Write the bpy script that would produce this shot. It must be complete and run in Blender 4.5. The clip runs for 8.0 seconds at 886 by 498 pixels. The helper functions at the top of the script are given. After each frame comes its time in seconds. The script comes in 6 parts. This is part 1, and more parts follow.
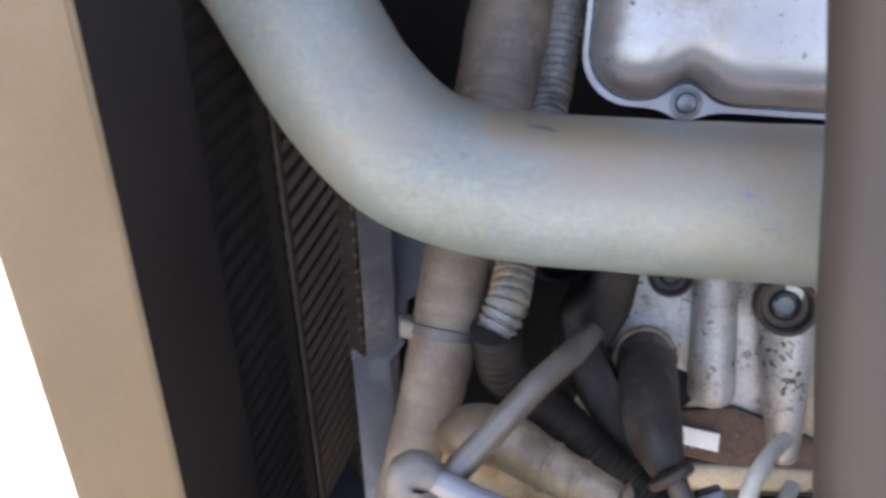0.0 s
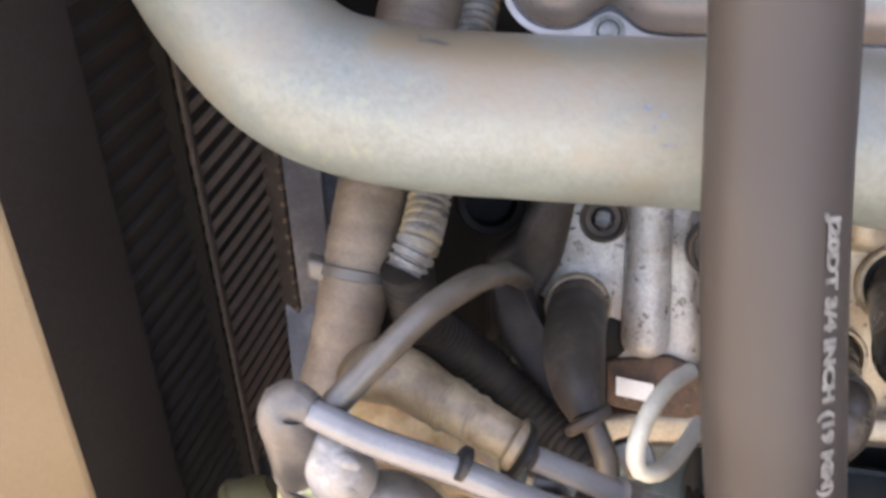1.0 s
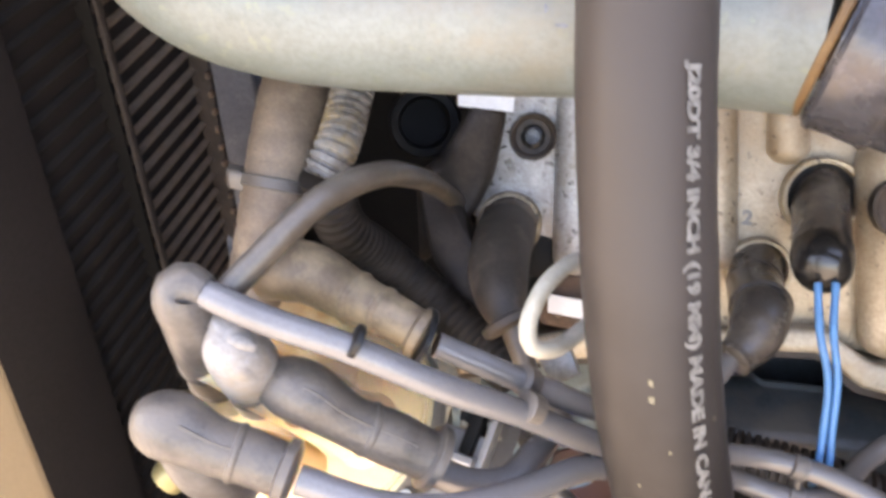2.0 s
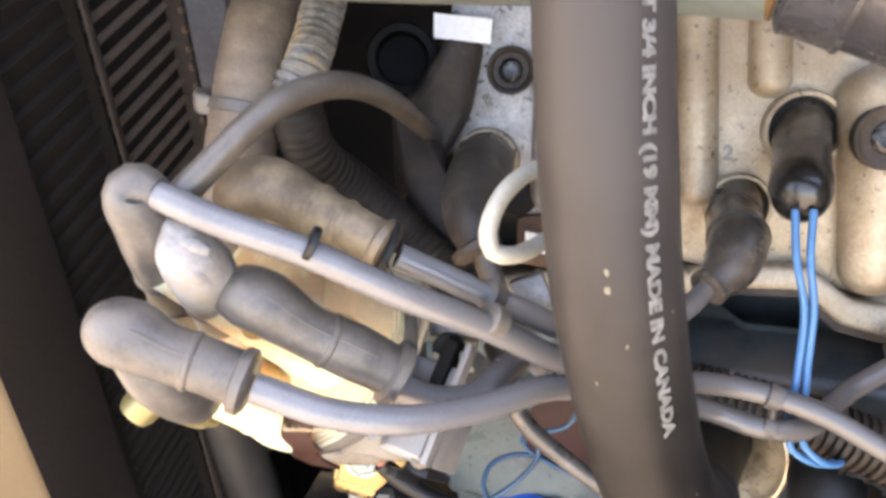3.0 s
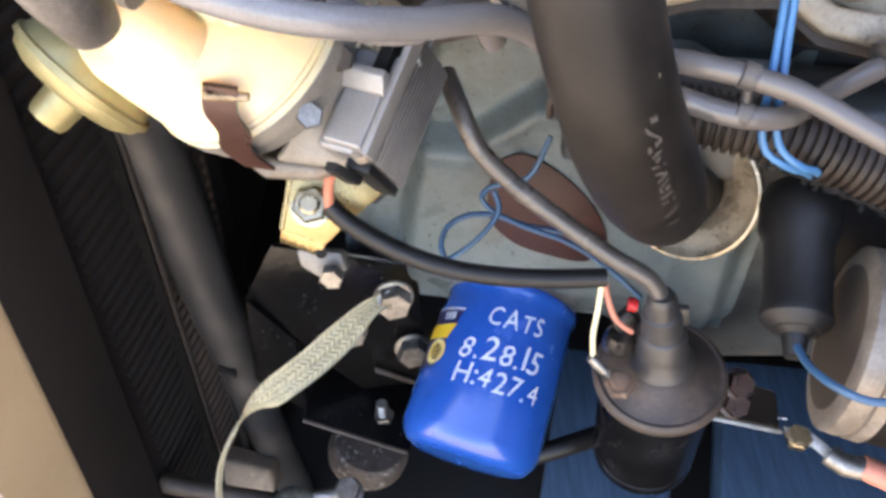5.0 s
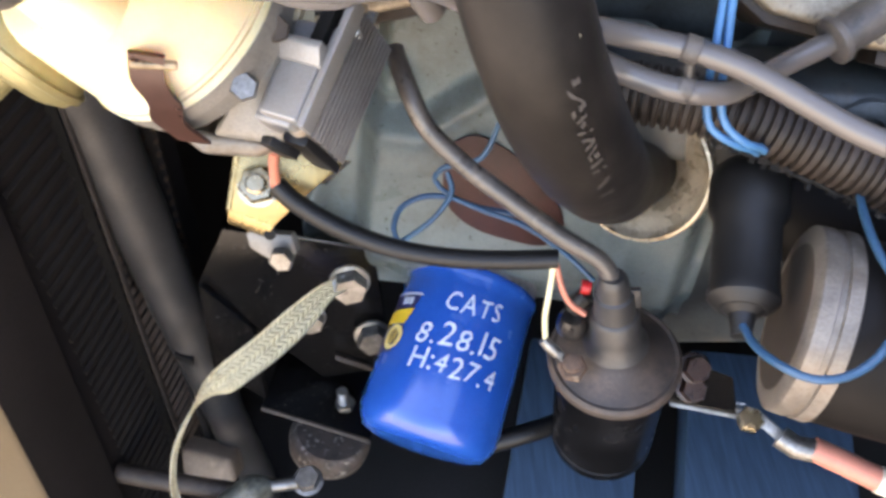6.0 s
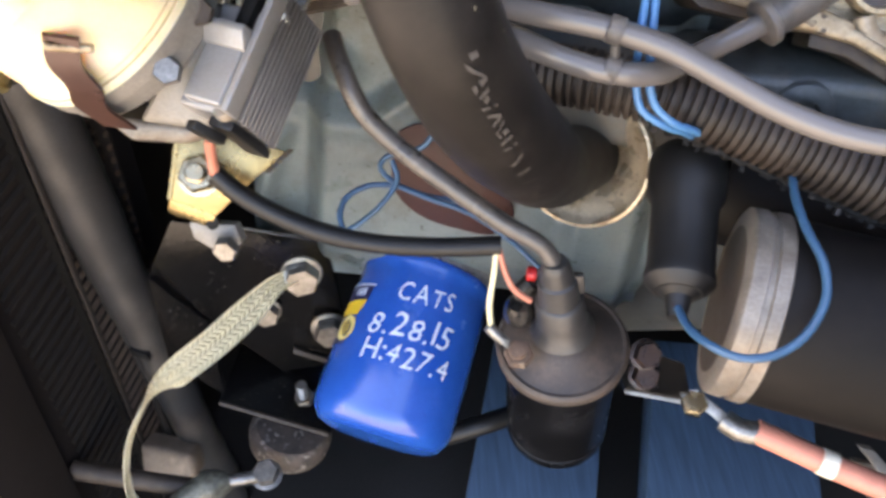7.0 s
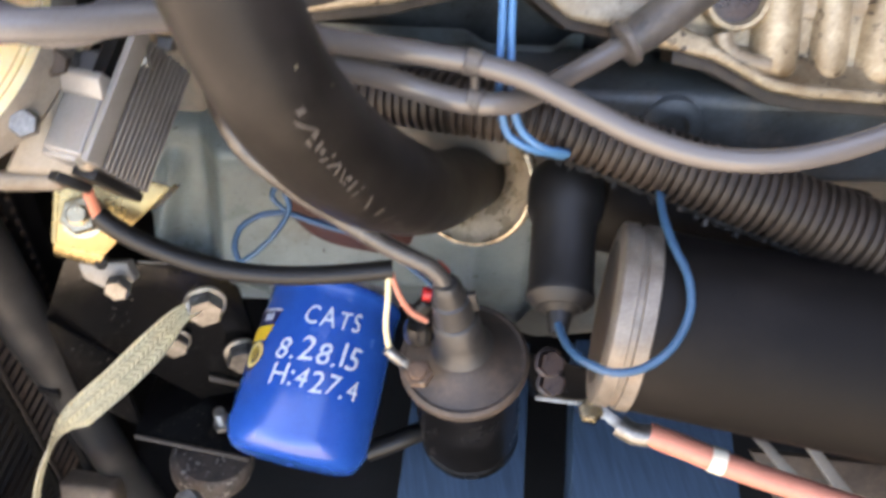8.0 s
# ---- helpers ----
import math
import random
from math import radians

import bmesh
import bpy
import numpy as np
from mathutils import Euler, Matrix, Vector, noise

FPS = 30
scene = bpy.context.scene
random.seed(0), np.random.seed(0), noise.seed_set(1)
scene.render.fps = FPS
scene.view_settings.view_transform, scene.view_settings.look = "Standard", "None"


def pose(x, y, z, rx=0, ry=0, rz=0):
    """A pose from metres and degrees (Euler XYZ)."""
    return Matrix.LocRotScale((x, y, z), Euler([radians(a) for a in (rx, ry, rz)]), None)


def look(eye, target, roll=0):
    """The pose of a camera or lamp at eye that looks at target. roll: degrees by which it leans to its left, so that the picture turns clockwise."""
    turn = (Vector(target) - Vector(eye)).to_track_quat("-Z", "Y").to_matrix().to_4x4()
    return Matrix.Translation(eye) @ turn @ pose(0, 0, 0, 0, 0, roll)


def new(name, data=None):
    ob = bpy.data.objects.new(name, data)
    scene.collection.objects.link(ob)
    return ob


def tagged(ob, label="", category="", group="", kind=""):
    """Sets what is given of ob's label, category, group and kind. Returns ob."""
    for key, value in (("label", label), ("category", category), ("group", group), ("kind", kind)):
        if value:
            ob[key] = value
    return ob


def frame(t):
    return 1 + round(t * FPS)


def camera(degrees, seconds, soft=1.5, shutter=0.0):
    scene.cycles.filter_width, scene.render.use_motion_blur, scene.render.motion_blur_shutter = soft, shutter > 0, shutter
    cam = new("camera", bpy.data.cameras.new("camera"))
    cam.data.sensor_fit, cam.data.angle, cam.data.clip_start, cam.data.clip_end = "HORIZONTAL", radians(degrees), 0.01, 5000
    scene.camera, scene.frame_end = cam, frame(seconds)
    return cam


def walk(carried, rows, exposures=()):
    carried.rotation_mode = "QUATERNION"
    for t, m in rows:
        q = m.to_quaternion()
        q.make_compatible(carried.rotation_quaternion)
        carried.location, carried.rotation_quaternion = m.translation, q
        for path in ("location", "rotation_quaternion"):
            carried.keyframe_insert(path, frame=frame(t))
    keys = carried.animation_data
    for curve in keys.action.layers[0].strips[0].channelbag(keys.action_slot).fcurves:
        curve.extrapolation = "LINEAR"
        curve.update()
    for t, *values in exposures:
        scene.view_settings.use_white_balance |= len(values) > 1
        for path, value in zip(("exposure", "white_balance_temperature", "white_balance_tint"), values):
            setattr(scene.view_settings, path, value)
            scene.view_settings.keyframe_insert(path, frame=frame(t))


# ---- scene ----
# ---- camera ----
cam = camera(58.0, 8.0, soft=3.2, shutter=0.5)
PATH = [
    (0, (0.0753, 0.0754, 1.0872), (-0.0037, 1.7542, 0.0031), -0.50),
    (0.5, (0.0942, 0.0796, 1.0782), (0.0451, 1.7549, -0.0132), -0.62),
    (1, (0.1055, 0.0788, 1.0650), (0.0409, 1.7363, -0.0523), -0.37),
    (2.5, (0.1379, 0.0582, 1.0362), (0.1177, 1.6711, -0.1462), -0.36),
    (3, (0.1407, 0.0567, 1.0250), (0.1078, 1.6589, -0.1717), -0.20),
    (3.5, (0.1458, 0.0577, 1.0081), (0.1096, 1.6336, -0.2229), 0.32),
    (4, (0.1464, 0.0487, 0.9836), (0.1398, 1.5829, -0.2995), 1.02),
    (4.5, (0.1478, 0.0311, 0.9613), (0.1536, 1.5027, -0.3931), 0.70),
    (6, (0.1665, 0.0279, 0.9409), (0.2309, 1.4808, -0.4321), 2.06),
    (6.5, (0.1750, 0.0264, 0.9378), (0.2539, 1.4765, -0.4373), 2.29),
    (7, (0.1851, 0.0243, 0.9370), (0.2835, 1.4758, -0.4354), 2.34),
    (7.5, (0.1986, 0.0228, 0.9335), (0.3528, 1.4568, -0.4521), 2.75),
    (8, (0.2092, 0.0269, 0.9488), (0.4378, 1.4641, -0.4231), 2.59),
]
EXPOSURES = [(0.0, 3.00, 7400, 21), (0.5, 3.32, 8500, 24), (1.0, 3.40, 8700, 24), (2.5, 3.68, 8800, 23), (3.0, 3.67, 8750, 22), (3.5, 3.44, 8700, 22), (4.0, 3.28, 8300, 21), (4.5, 3.38, 8000, 20), (6.5, 3.46, 8150, 20), (8.0, 3.49, 8800, 21)]
walk(cam, [(t, look(eye, target, roll)) for t, eye, target, roll in PATH], EXPOSURES)

# ---- sky and sun ----
SUN_FROM = Vector((-0.30, 0.45, 0.84)).normalized()
world = bpy.data.worlds.new("sky")
scene.world = world
world.use_nodes = True
wn = world.node_tree.nodes
sky = wn.new("ShaderNodeTexSky")
sky.sky_type = "NISHITA"
sky.sun_disc = False
sky.sun_elevation = math.asin(SUN_FROM.z)
sky.sun_rotation = math.atan2(SUN_FROM.x, SUN_FROM.y)
wn["Background"].inputs["Strength"].default_value = 0.15
world.node_tree.links.new(sky.outputs["Color"], wn["Background"].inputs["Color"])
sun = new("sun", bpy.data.lights.new("sun", "SUN"))
sun.data.energy, sun.data.angle, sun.data.color = 5.0, radians(0.6), (1.0, 0.94, 0.84)
sun.matrix_world = look(SUN_FROM * 5, (0, 0, 0))


# ---- materials ----
def node_mat(name):
    m = bpy.data.materials.new(name)
    m.use_nodes = True
    nt = m.node_tree
    return m, nt, nt.nodes["Principled BSDF"]


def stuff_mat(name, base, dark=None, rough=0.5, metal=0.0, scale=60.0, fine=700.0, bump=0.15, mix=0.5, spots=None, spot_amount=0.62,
              spot_scale=220.0, coat=0.0, wear=None, stretch=(1, 1, 1), spec=0.5, dust=None, far_tone=None):
    """A worn surface: two colours mixed by a broad noise, fine grain, optional specks, uneven gloss and relief."""
    m, nt, bsdf = node_mat(name)
    n, l = nt.nodes, nt.links
    co = n.new("ShaderNodeTexCoord")
    mp = n.new("ShaderNodeMapping")
    mp.inputs["Scale"].default_value = stretch
    l.new(co.outputs["Object"], mp.inputs["Vector"])
    big, small = n.new("ShaderNodeTexNoise"), n.new("ShaderNodeTexNoise")
    for node, s, d in ((big, scale, 6.0), (small, fine, 3.0)):
        node.inputs["Scale"].default_value = s
        node.inputs["Detail"].default_value = d
        node.inputs["Roughness"].default_value = 0.62
        l.new(mp.outputs["Vector"], node.inputs["Vector"])
    dark = dark or tuple(c * 0.55 for c in base)
    ramp = n.new("ShaderNodeValToRGB")
    ramp.color_ramp.elements[0].position, ramp.color_ramp.elements[1].position = 0.5 - 0.22, 0.5 + 0.2
    ramp.color_ramp.elements[0].color = (*dark, 1)
    ramp.color_ramp.elements[1].color = (*base, 1)
    l.new(big.outputs["Fac"], ramp.inputs["Fac"])
    grain = n.new("ShaderNodeMix")
    grain.data_type = "RGBA"
    grain.blend_type = "MULTIPLY"
    grain.inputs["Factor"].default_value = mix
    gr = n.new("ShaderNodeValToRGB")
    gr.color_ramp.elements[0].position, gr.color_ramp.elements[1].position = 0.3, 0.62
    gr.color_ramp.elements[0].color = (0.45, 0.43, 0.4, 1)
    l.new(small.outputs["Fac"], gr.inputs["Fac"])
    l.new(ramp.outputs["Color"], grain.inputs["A"])
    l.new(gr.outputs["Color"], grain.inputs["B"])
    out = grain.outputs["Result"]
    if spots:
        sp = n.new("ShaderNodeTexNoise")
        sp.inputs["Scale"].default_value, sp.inputs["Detail"].default_value = spot_scale, 2.0
        l.new(mp.outputs["Vector"], sp.inputs["Vector"])
        sr = n.new("ShaderNodeValToRGB")
        sr.color_ramp.elements[0].position, sr.color_ramp.elements[1].position = spot_amount, spot_amount + 0.05
        l.new(sp.outputs["Fac"], sr.inputs["Fac"])
        sm = n.new("ShaderNodeMix")
        sm.data_type = "RGBA"
        cluster, where = n.new("ShaderNodeMath"), n.new("ShaderNodeMapRange")
        cluster.operation = "MULTIPLY"
        where.inputs["From Min"].default_value, where.inputs["From Max"].default_value = 0.58, 0.44
        l.new(big.outputs["Fac"], where.inputs["Value"])
        l.new(sr.outputs["Color"], cluster.inputs[0])
        l.new(where.outputs["Result"], cluster.inputs[1])
        l.new(cluster.outputs["Value"], sm.inputs["Factor"])
        l.new(out, sm.inputs["A"])
        sm.inputs["B"].default_value = (*spots, 1)
        out = sm.outputs["Result"]
    if wear:
        wv = n.new("ShaderNodeTexNoise")
        wv.inputs["Scale"].default_value, wv.inputs["Detail"].default_value = scale * 0.45, 8.0
        wv.inputs["Roughness"].default_value = 0.7
        l.new(co.outputs["Object"], wv.inputs["Vector"])
        wr = n.new("ShaderNodeValToRGB")
        wr.color_ramp.elements[0].position, wr.color_ramp.elements[1].position = 0.52, 0.66
        l.new(wv.outputs["Fac"], wr.inputs["Fac"])
        wm = n.new("ShaderNodeMix")
        wm.data_type = "RGBA"
        l.new(wr.outputs["Color"], wm.inputs["Factor"])
        l.new(out, wm.inputs["A"])
        wm.inputs["B"].default_value = (*wear, 1)
        out = wm.outputs["Result"]
    # tones upward faces: settled dust, and on the cream cap painted shade
    if dust:
        geo, sep = n.new("ShaderNodeNewGeometry"), n.new("ShaderNodeSeparateXYZ")
        l.new(geo.outputs["Normal"], sep.inputs["Vector"])
        up = n.new("ShaderNodeMapRange")
        up.inputs["From Min"].default_value, up.inputs["From Max"].default_value = 0.1, 0.95
        l.new(sep.outputs["Z"], up.inputs["Value"])
        settle = n.new("ShaderNodeMath")
        settle.operation = "MULTIPLY"
        l.new(up.outputs["Result"], settle.inputs[0])
        patch = n.new("ShaderNodeMapRange")
        patch.inputs["From Min"].default_value, patch.inputs["From Max"].default_value = 0.3, 0.55
        l.new(big.outputs["Fac"], patch.inputs["Value"])
        l.new(patch.outputs["Result"], settle.inputs[1])
        dm = n.new("ShaderNodeMix")
        dm.data_type = "RGBA"
        l.new(settle.outputs["Value"], dm.inputs["Factor"])
        l.new(out, dm.inputs["A"])
        dm.inputs["B"].default_value = (*dust, 1)
        out = dm.outputs["Result"]
    if far_tone:
        # a second colour on the length past a place along an axis, fading in unevenly
        axis, low, high, colour = far_tone
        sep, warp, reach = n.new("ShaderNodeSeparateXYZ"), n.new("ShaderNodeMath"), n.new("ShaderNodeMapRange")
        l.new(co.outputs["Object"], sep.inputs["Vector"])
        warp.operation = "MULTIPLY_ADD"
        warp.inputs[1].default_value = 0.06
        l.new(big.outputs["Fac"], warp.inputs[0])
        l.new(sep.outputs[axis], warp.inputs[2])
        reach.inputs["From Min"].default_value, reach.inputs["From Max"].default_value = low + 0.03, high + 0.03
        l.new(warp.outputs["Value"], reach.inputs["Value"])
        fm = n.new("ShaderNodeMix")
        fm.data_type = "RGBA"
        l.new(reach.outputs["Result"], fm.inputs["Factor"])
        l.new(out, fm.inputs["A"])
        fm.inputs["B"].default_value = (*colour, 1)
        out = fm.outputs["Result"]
    l.new(out, bsdf.inputs["Base Color"])
    rr = n.new("ShaderNodeMapRange")
    rr.inputs["To Min"].default_value, rr.inputs["To Max"].default_value = max(0.05, rough - 0.15), min(1.0, rough + 0.15)
    l.new(big.outputs["Fac"], rr.inputs["Value"])
    l.new(rr.outputs["Result"], bsdf.inputs["Roughness"])
    bsdf.inputs["Metallic"].default_value = metal
    bsdf.inputs["Coat Weight"].default_value = coat
    bsdf.inputs["Specular IOR Level"].default_value = spec
    bp = n.new("ShaderNodeBump")
    bp.inputs["Strength"].default_value, bp.inputs["Distance"].default_value = bump, 0.0006
    l.new(small.outputs["Fac"], bp.inputs["Height"])
    l.new(bp.outputs["Normal"], bsdf.inputs["Normal"])
    return m


M = {}
M["green_hose"] = stuff_mat("pale green hose rubber", (0.19, 0.219, 0.209), (0.135, 0.158, 0.146), 0.42, scale=24, fine=480, mix=0.38, bump=0.25, wear=(0.175, 0.165, 0.132), spots=(0.165, 0.19, 0.155), spot_amount=0.61, spot_scale=230, dust=(0.175, 0.132, 0.085))
M["black_hose"] = stuff_mat("black heater hose rubber", (0.0125, 0.0105, 0.0095), (0.008, 0.0068, 0.0062), 0.48, scale=40, fine=1500, mix=0.3, bump=0.12, wear=(0.018, 0.015, 0.013), spec=0.2, far_tone=("Z", 0.865, 0.945, (0.047, 0.039, 0.034)))
M["rubber"] = stuff_mat("black rubber", (0.0198, 0.0179, 0.016), (0.00912, 0.00836, 0.0076), 0.24, scale=70, fine=1200, wear=(0.0342, 0.0289, 0.0251), spec=0.6)
M["boot_brown"] = stuff_mat("dusty brown boot rubber", (0.105, 0.082, 0.064), (0.05, 0.039, 0.031), 0.5, scale=70, fine=900, bump=0.2, wear=(0.15, 0.118, 0.09), spec=0.35)
M["plug_rubber"] = stuff_mat("brown-grey boot rubber", (0.075, 0.06, 0.048), (0.038, 0.03, 0.0245), 0.24, scale=70, fine=900, bump=0.2, wear=(0.105, 0.082, 0.062), spec=0.6)
M["boot_grey"] = stuff_mat("grey silicone boot", (0.101, 0.0927, 0.0882), (0.0522, 0.0459, 0.0414), 0.38, scale=90, fine=700, bump=0.45, wear=(0.131, 0.11, 0.09), dust=(0.135, 0.11, 0.0864))
M["boot_tan"] = stuff_mat("dusty tan boot", (0.20, 0.14, 0.083), (0.075, 0.053, 0.036), 0.42, scale=60, fine=700, bump=0.4, wear=(0.29, 0.215, 0.13))
M["lead_grey"] = stuff_mat("grey lead jacket", (0.186, 0.179, 0.179), (0.135, 0.128, 0.127), 0.22, scale=60, fine=1400, bump=0.05, mix=0.25, wear=(0.142, 0.128, 0.117), spec=0.6, far_tone=("X", 0.12, 0.21, (0.112, 0.0995, 0.0921)))
M["lead_dusty"] = stuff_mat("dusty lead jacket", (0.135, 0.109, 0.084), (0.07, 0.057, 0.046), 0.36, scale=90, fine=1400, bump=0.12, wear=(0.20, 0.152, 0.106), spec=0.6)
M["lead_dark"] = stuff_mat("dark greasy lead jacket", (0.0858, 0.0754, 0.0676), (0.0468, 0.0416, 0.0377), 0.3, scale=90, fine=1400, bump=0.12, wear=(0.143, 0.121, 0.101), spec=0.6)
M["tank_black"] = stuff_mat("sooty black radiator tank", (0.0165, 0.0128, 0.0118), (0.0118, 0.0092, 0.0086), 0.7, scale=25, fine=500, bump=0.15, spec=0.25)
M["rail_dim"] = stuff_mat("dull dusty rail", (0.055, 0.044, 0.038), (0.024, 0.02, 0.018), 0.7, scale=120, fine=900, bump=0.2, spec=0.2)
M["nut_rust"] = stuff_mat("greasy rusty steel", (0.06, 0.0288, 0.0204), (0.0216, 0.012, 0.0096), 0.3, 0.2, scale=130, fine=600, bump=0.5, spec=0.6)
M["brown_hose"] = stuff_mat("dust-covered hose", (0.25, 0.185, 0.132), (0.135, 0.098, 0.07), 0.6, scale=60, fine=900, bump=0.35, wear=(0.32, 0.25, 0.18))
M["loom"] = stuff_mat("corrugated loom plastic", (0.041, 0.0305, 0.0247), (0.021, 0.016, 0.0132), 0.5, scale=60, fine=900, bump=0.1, wear=(0.058, 0.044, 0.036), spec=0.25)
M["loom_pale"] = stuff_mat("worn pale loom plastic", (0.285, 0.27, 0.25), (0.13, 0.115, 0.1), 0.28, scale=110, fine=700, bump=0.15, wear=(0.31, 0.225, 0.12), mix=0.5)
M["alu"] = stuff_mat("cast aluminium", (0.50, 0.48, 0.455), (0.29, 0.27, 0.245), 0.36, 0.3, scale=46, fine=700, bump=0.6, mix=0.55, spots=(0.03, 0.022, 0.017), spot_amount=0.575, spot_scale=330, wear=(0.25, 0.215, 0.175))
M["alu_warm"] = stuff_mat("tan-stained cast aluminium", (0.47, 0.39, 0.287), (0.25, 0.185, 0.118), 0.36, 0.25, scale=34, fine=600, bump=0.5, mix=0.5, spots=(0.045, 0.03, 0.02), spot_amount=0.63, spot_scale=300, wear=(0.235, 0.163, 0.098))
M["alu_cast"] = stuff_mat("dirty cast aluminium", (0.319, 0.293, 0.258), (0.182, 0.156, 0.125), 0.45, 0.3, scale=80, fine=800, bump=0.4, mix=0.45, spots=(0.0608, 0.0418, 0.0304), spot_amount=0.66, spot_scale=420, wear=(0.213, 0.152, 0.0988))
M["boot_pale"] = stuff_mat("pale silicone boot", (0.304, 0.293, 0.285), (0.19, 0.175, 0.163), 0.4, scale=110, fine=700, bump=0.35, wear=(0.228, 0.19, 0.152))
# real black rubber, and also the painted darkness of holes and grooves
M["neck_black"] = stuff_mat("matt black for rubber and painted hollows", (0.00836, 0.0076, 0.00684), (0.00456, 0.00456, 0.00456), 0.6, scale=90, bump=0.15, spec=0.2)
M["loom_dark"] = stuff_mat("dark dusty loom plastic", (0.0243, 0.0198, 0.0167), (0.0137, 0.0114, 0.00988), 0.6, scale=60, fine=900, bump=0.1, wear=(0.038, 0.0304, 0.0251), spec=0.25)
M["fleck"] = stuff_mat("dull paint fleck", (0.189, 0.164, 0.105), (0.126, 0.105, 0.0665), 0.6, scale=300, bump=0.0)
M["faint_ink"] = stuff_mat("faint worn ink", (0.07, 0.062, 0.055), (0.034, 0.03, 0.027), 0.6, scale=300, bump=0.0, mix=0.4)
M["alu_brown"] = stuff_mat("brown-stained cast aluminium", (0.241, 0.21, 0.178), (0.124, 0.103, 0.082), 0.45, 0.3, scale=90, fine=800, bump=0.4, mix=0.45, wear=(0.168, 0.124, 0.0891))
M["lower_rubber"] = stuff_mat("grey-black hose rubber", (0.0426, 0.0403, 0.0388), (0.0258, 0.0243, 0.0236), 0.42, scale=50, fine=700, bump=0.25, wear=(0.0532, 0.0486, 0.0448))
M["zinc_bright"] = stuff_mat("bright yellowish zinc", (0.62, 0.54, 0.38), (0.30, 0.25, 0.155), 0.25, 0.92, scale=160, fine=900, bump=0.2, mix=0.45)
M["seal_tan"] = stuff_mat("brown plug tube", (0.175, 0.125, 0.0836), (0.0836, 0.0608, 0.0418), 0.45, scale=90, fine=700, bump=0.3)
M["alu_stained"] = stuff_mat("brown-stained aluminium", (0.52, 0.42, 0.285), (0.21, 0.145, 0.083), 0.34, 0.3, scale=60, fine=600, bump=0.6, mix=0.5, spots=(0.04, 0.027, 0.019), spot_amount=0.6, spot_scale=300, wear=(0.20, 0.13, 0.07))
M["alu_dull"] = stuff_mat("dull aluminium", (0.258, 0.243, 0.22), (0.167, 0.152, 0.133), 0.5, 0.3, scale=70, fine=1000, bump=0.25, mix=0.4)
M["bell_metal"] = stuff_mat("bright worn metal", (0.671, 0.585, 0.447), (0.344, 0.258, 0.163), 0.28, 0.5, scale=70, fine=900, bump=0.3, mix=0.45, spots=(0.086, 0.0602, 0.0344), spot_amount=0.62, spot_scale=300, wear=(0.258, 0.181, 0.103))
M["cover"] = stuff_mat("cast cover aluminium", (0.47, 0.44, 0.42), (0.35, 0.32, 0.30), 0.36, 0.45, scale=30, fine=1200, bump=0.2, mix=0.3, wear=(0.246, 0.187, 0.142), spots=(0.116, 0.084, 0.0646), spot_amount=0.67, spot_scale=260)
M["module_dark"] = stuff_mat("darker heat sink", (0.203, 0.19, 0.18), (0.107, 0.0997, 0.095), 0.5, 0.3, scale=50, fine=1400, bump=0.1, mix=0.3)
M["module"] = stuff_mat("grey ignition module", (0.307, 0.298, 0.293), (0.23, 0.222, 0.213), 0.42, 0.35, scale=50, fine=1400, bump=0.1, mix=0.3)
# tan on the cap's upward faces paints the golden shade between the boots
M["cream"] = stuff_mat("cream plastic", (0.92, 0.78, 0.53), (0.86, 0.64, 0.36), 0.32, scale=40, fine=900, bump=0.05, mix=0.12, dust=(0.43, 0.245, 0.095))
glow = M["cream"].node_tree.nodes["Principled BSDF"]
glow.inputs["Subsurface Weight"].default_value, glow.inputs["Subsurface Scale"].default_value = 0.6, 0.02
glow.inputs["Subsurface Radius"].default_value = (1.0, 0.55, 0.22)
M["yellow_zinc"] = stuff_mat("yellow zinc plating", (0.42, 0.31, 0.148), (0.23, 0.16, 0.07), 0.26, 0.75, scale=90, fine=900, bump=0.2, mix=0.4, wear=(0.30, 0.22, 0.115))
M["olive_zinc"] = stuff_mat("olive zinc plating", (0.35, 0.304, 0.152), (0.228, 0.19, 0.0874), 0.36, 0.45, scale=60, fine=900, bump=0.1, mix=0.25)
M["zinc"] = stuff_mat("zinc steel", (0.33, 0.318, 0.295), (0.125, 0.116, 0.104), 0.33, 0.75, scale=160, fine=900, bump=0.3, mix=0.5)
M["steel_dark"] = stuff_mat("oily dark steel", (0.0745, 0.0555, 0.0426), (0.0258, 0.0198, 0.016), 0.5, 0.0, scale=90, fine=700, bump=0.35, spec=0.3)
M["rust"] = stuff_mat("rusty steel", (0.154, 0.0872, 0.0533), (0.0513, 0.0339, 0.0267), 0.8, 0.0, scale=130, fine=600, bump=0.6, spots=(0.205, 0.143, 0.0923), spot_amount=0.62, spot_scale=420)
M["rust_pale"] = stuff_mat("ochre rust stain", (0.228, 0.129, 0.0494), (0.106, 0.057, 0.0266), 0.7, scale=150, fine=900, bump=0.3)
M["coupling"] = stuff_mat("blue-black shiny steel", (0.0988, 0.0973, 0.11), (0.0418, 0.0395, 0.0426), 0.26, 0.3, scale=70, fine=700, bump=0.2, wear=(0.076, 0.0646, 0.057))
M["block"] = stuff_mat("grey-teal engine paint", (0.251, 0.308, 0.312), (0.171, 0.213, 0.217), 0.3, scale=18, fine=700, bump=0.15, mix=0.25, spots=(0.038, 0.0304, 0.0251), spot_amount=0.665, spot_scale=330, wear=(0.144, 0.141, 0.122))
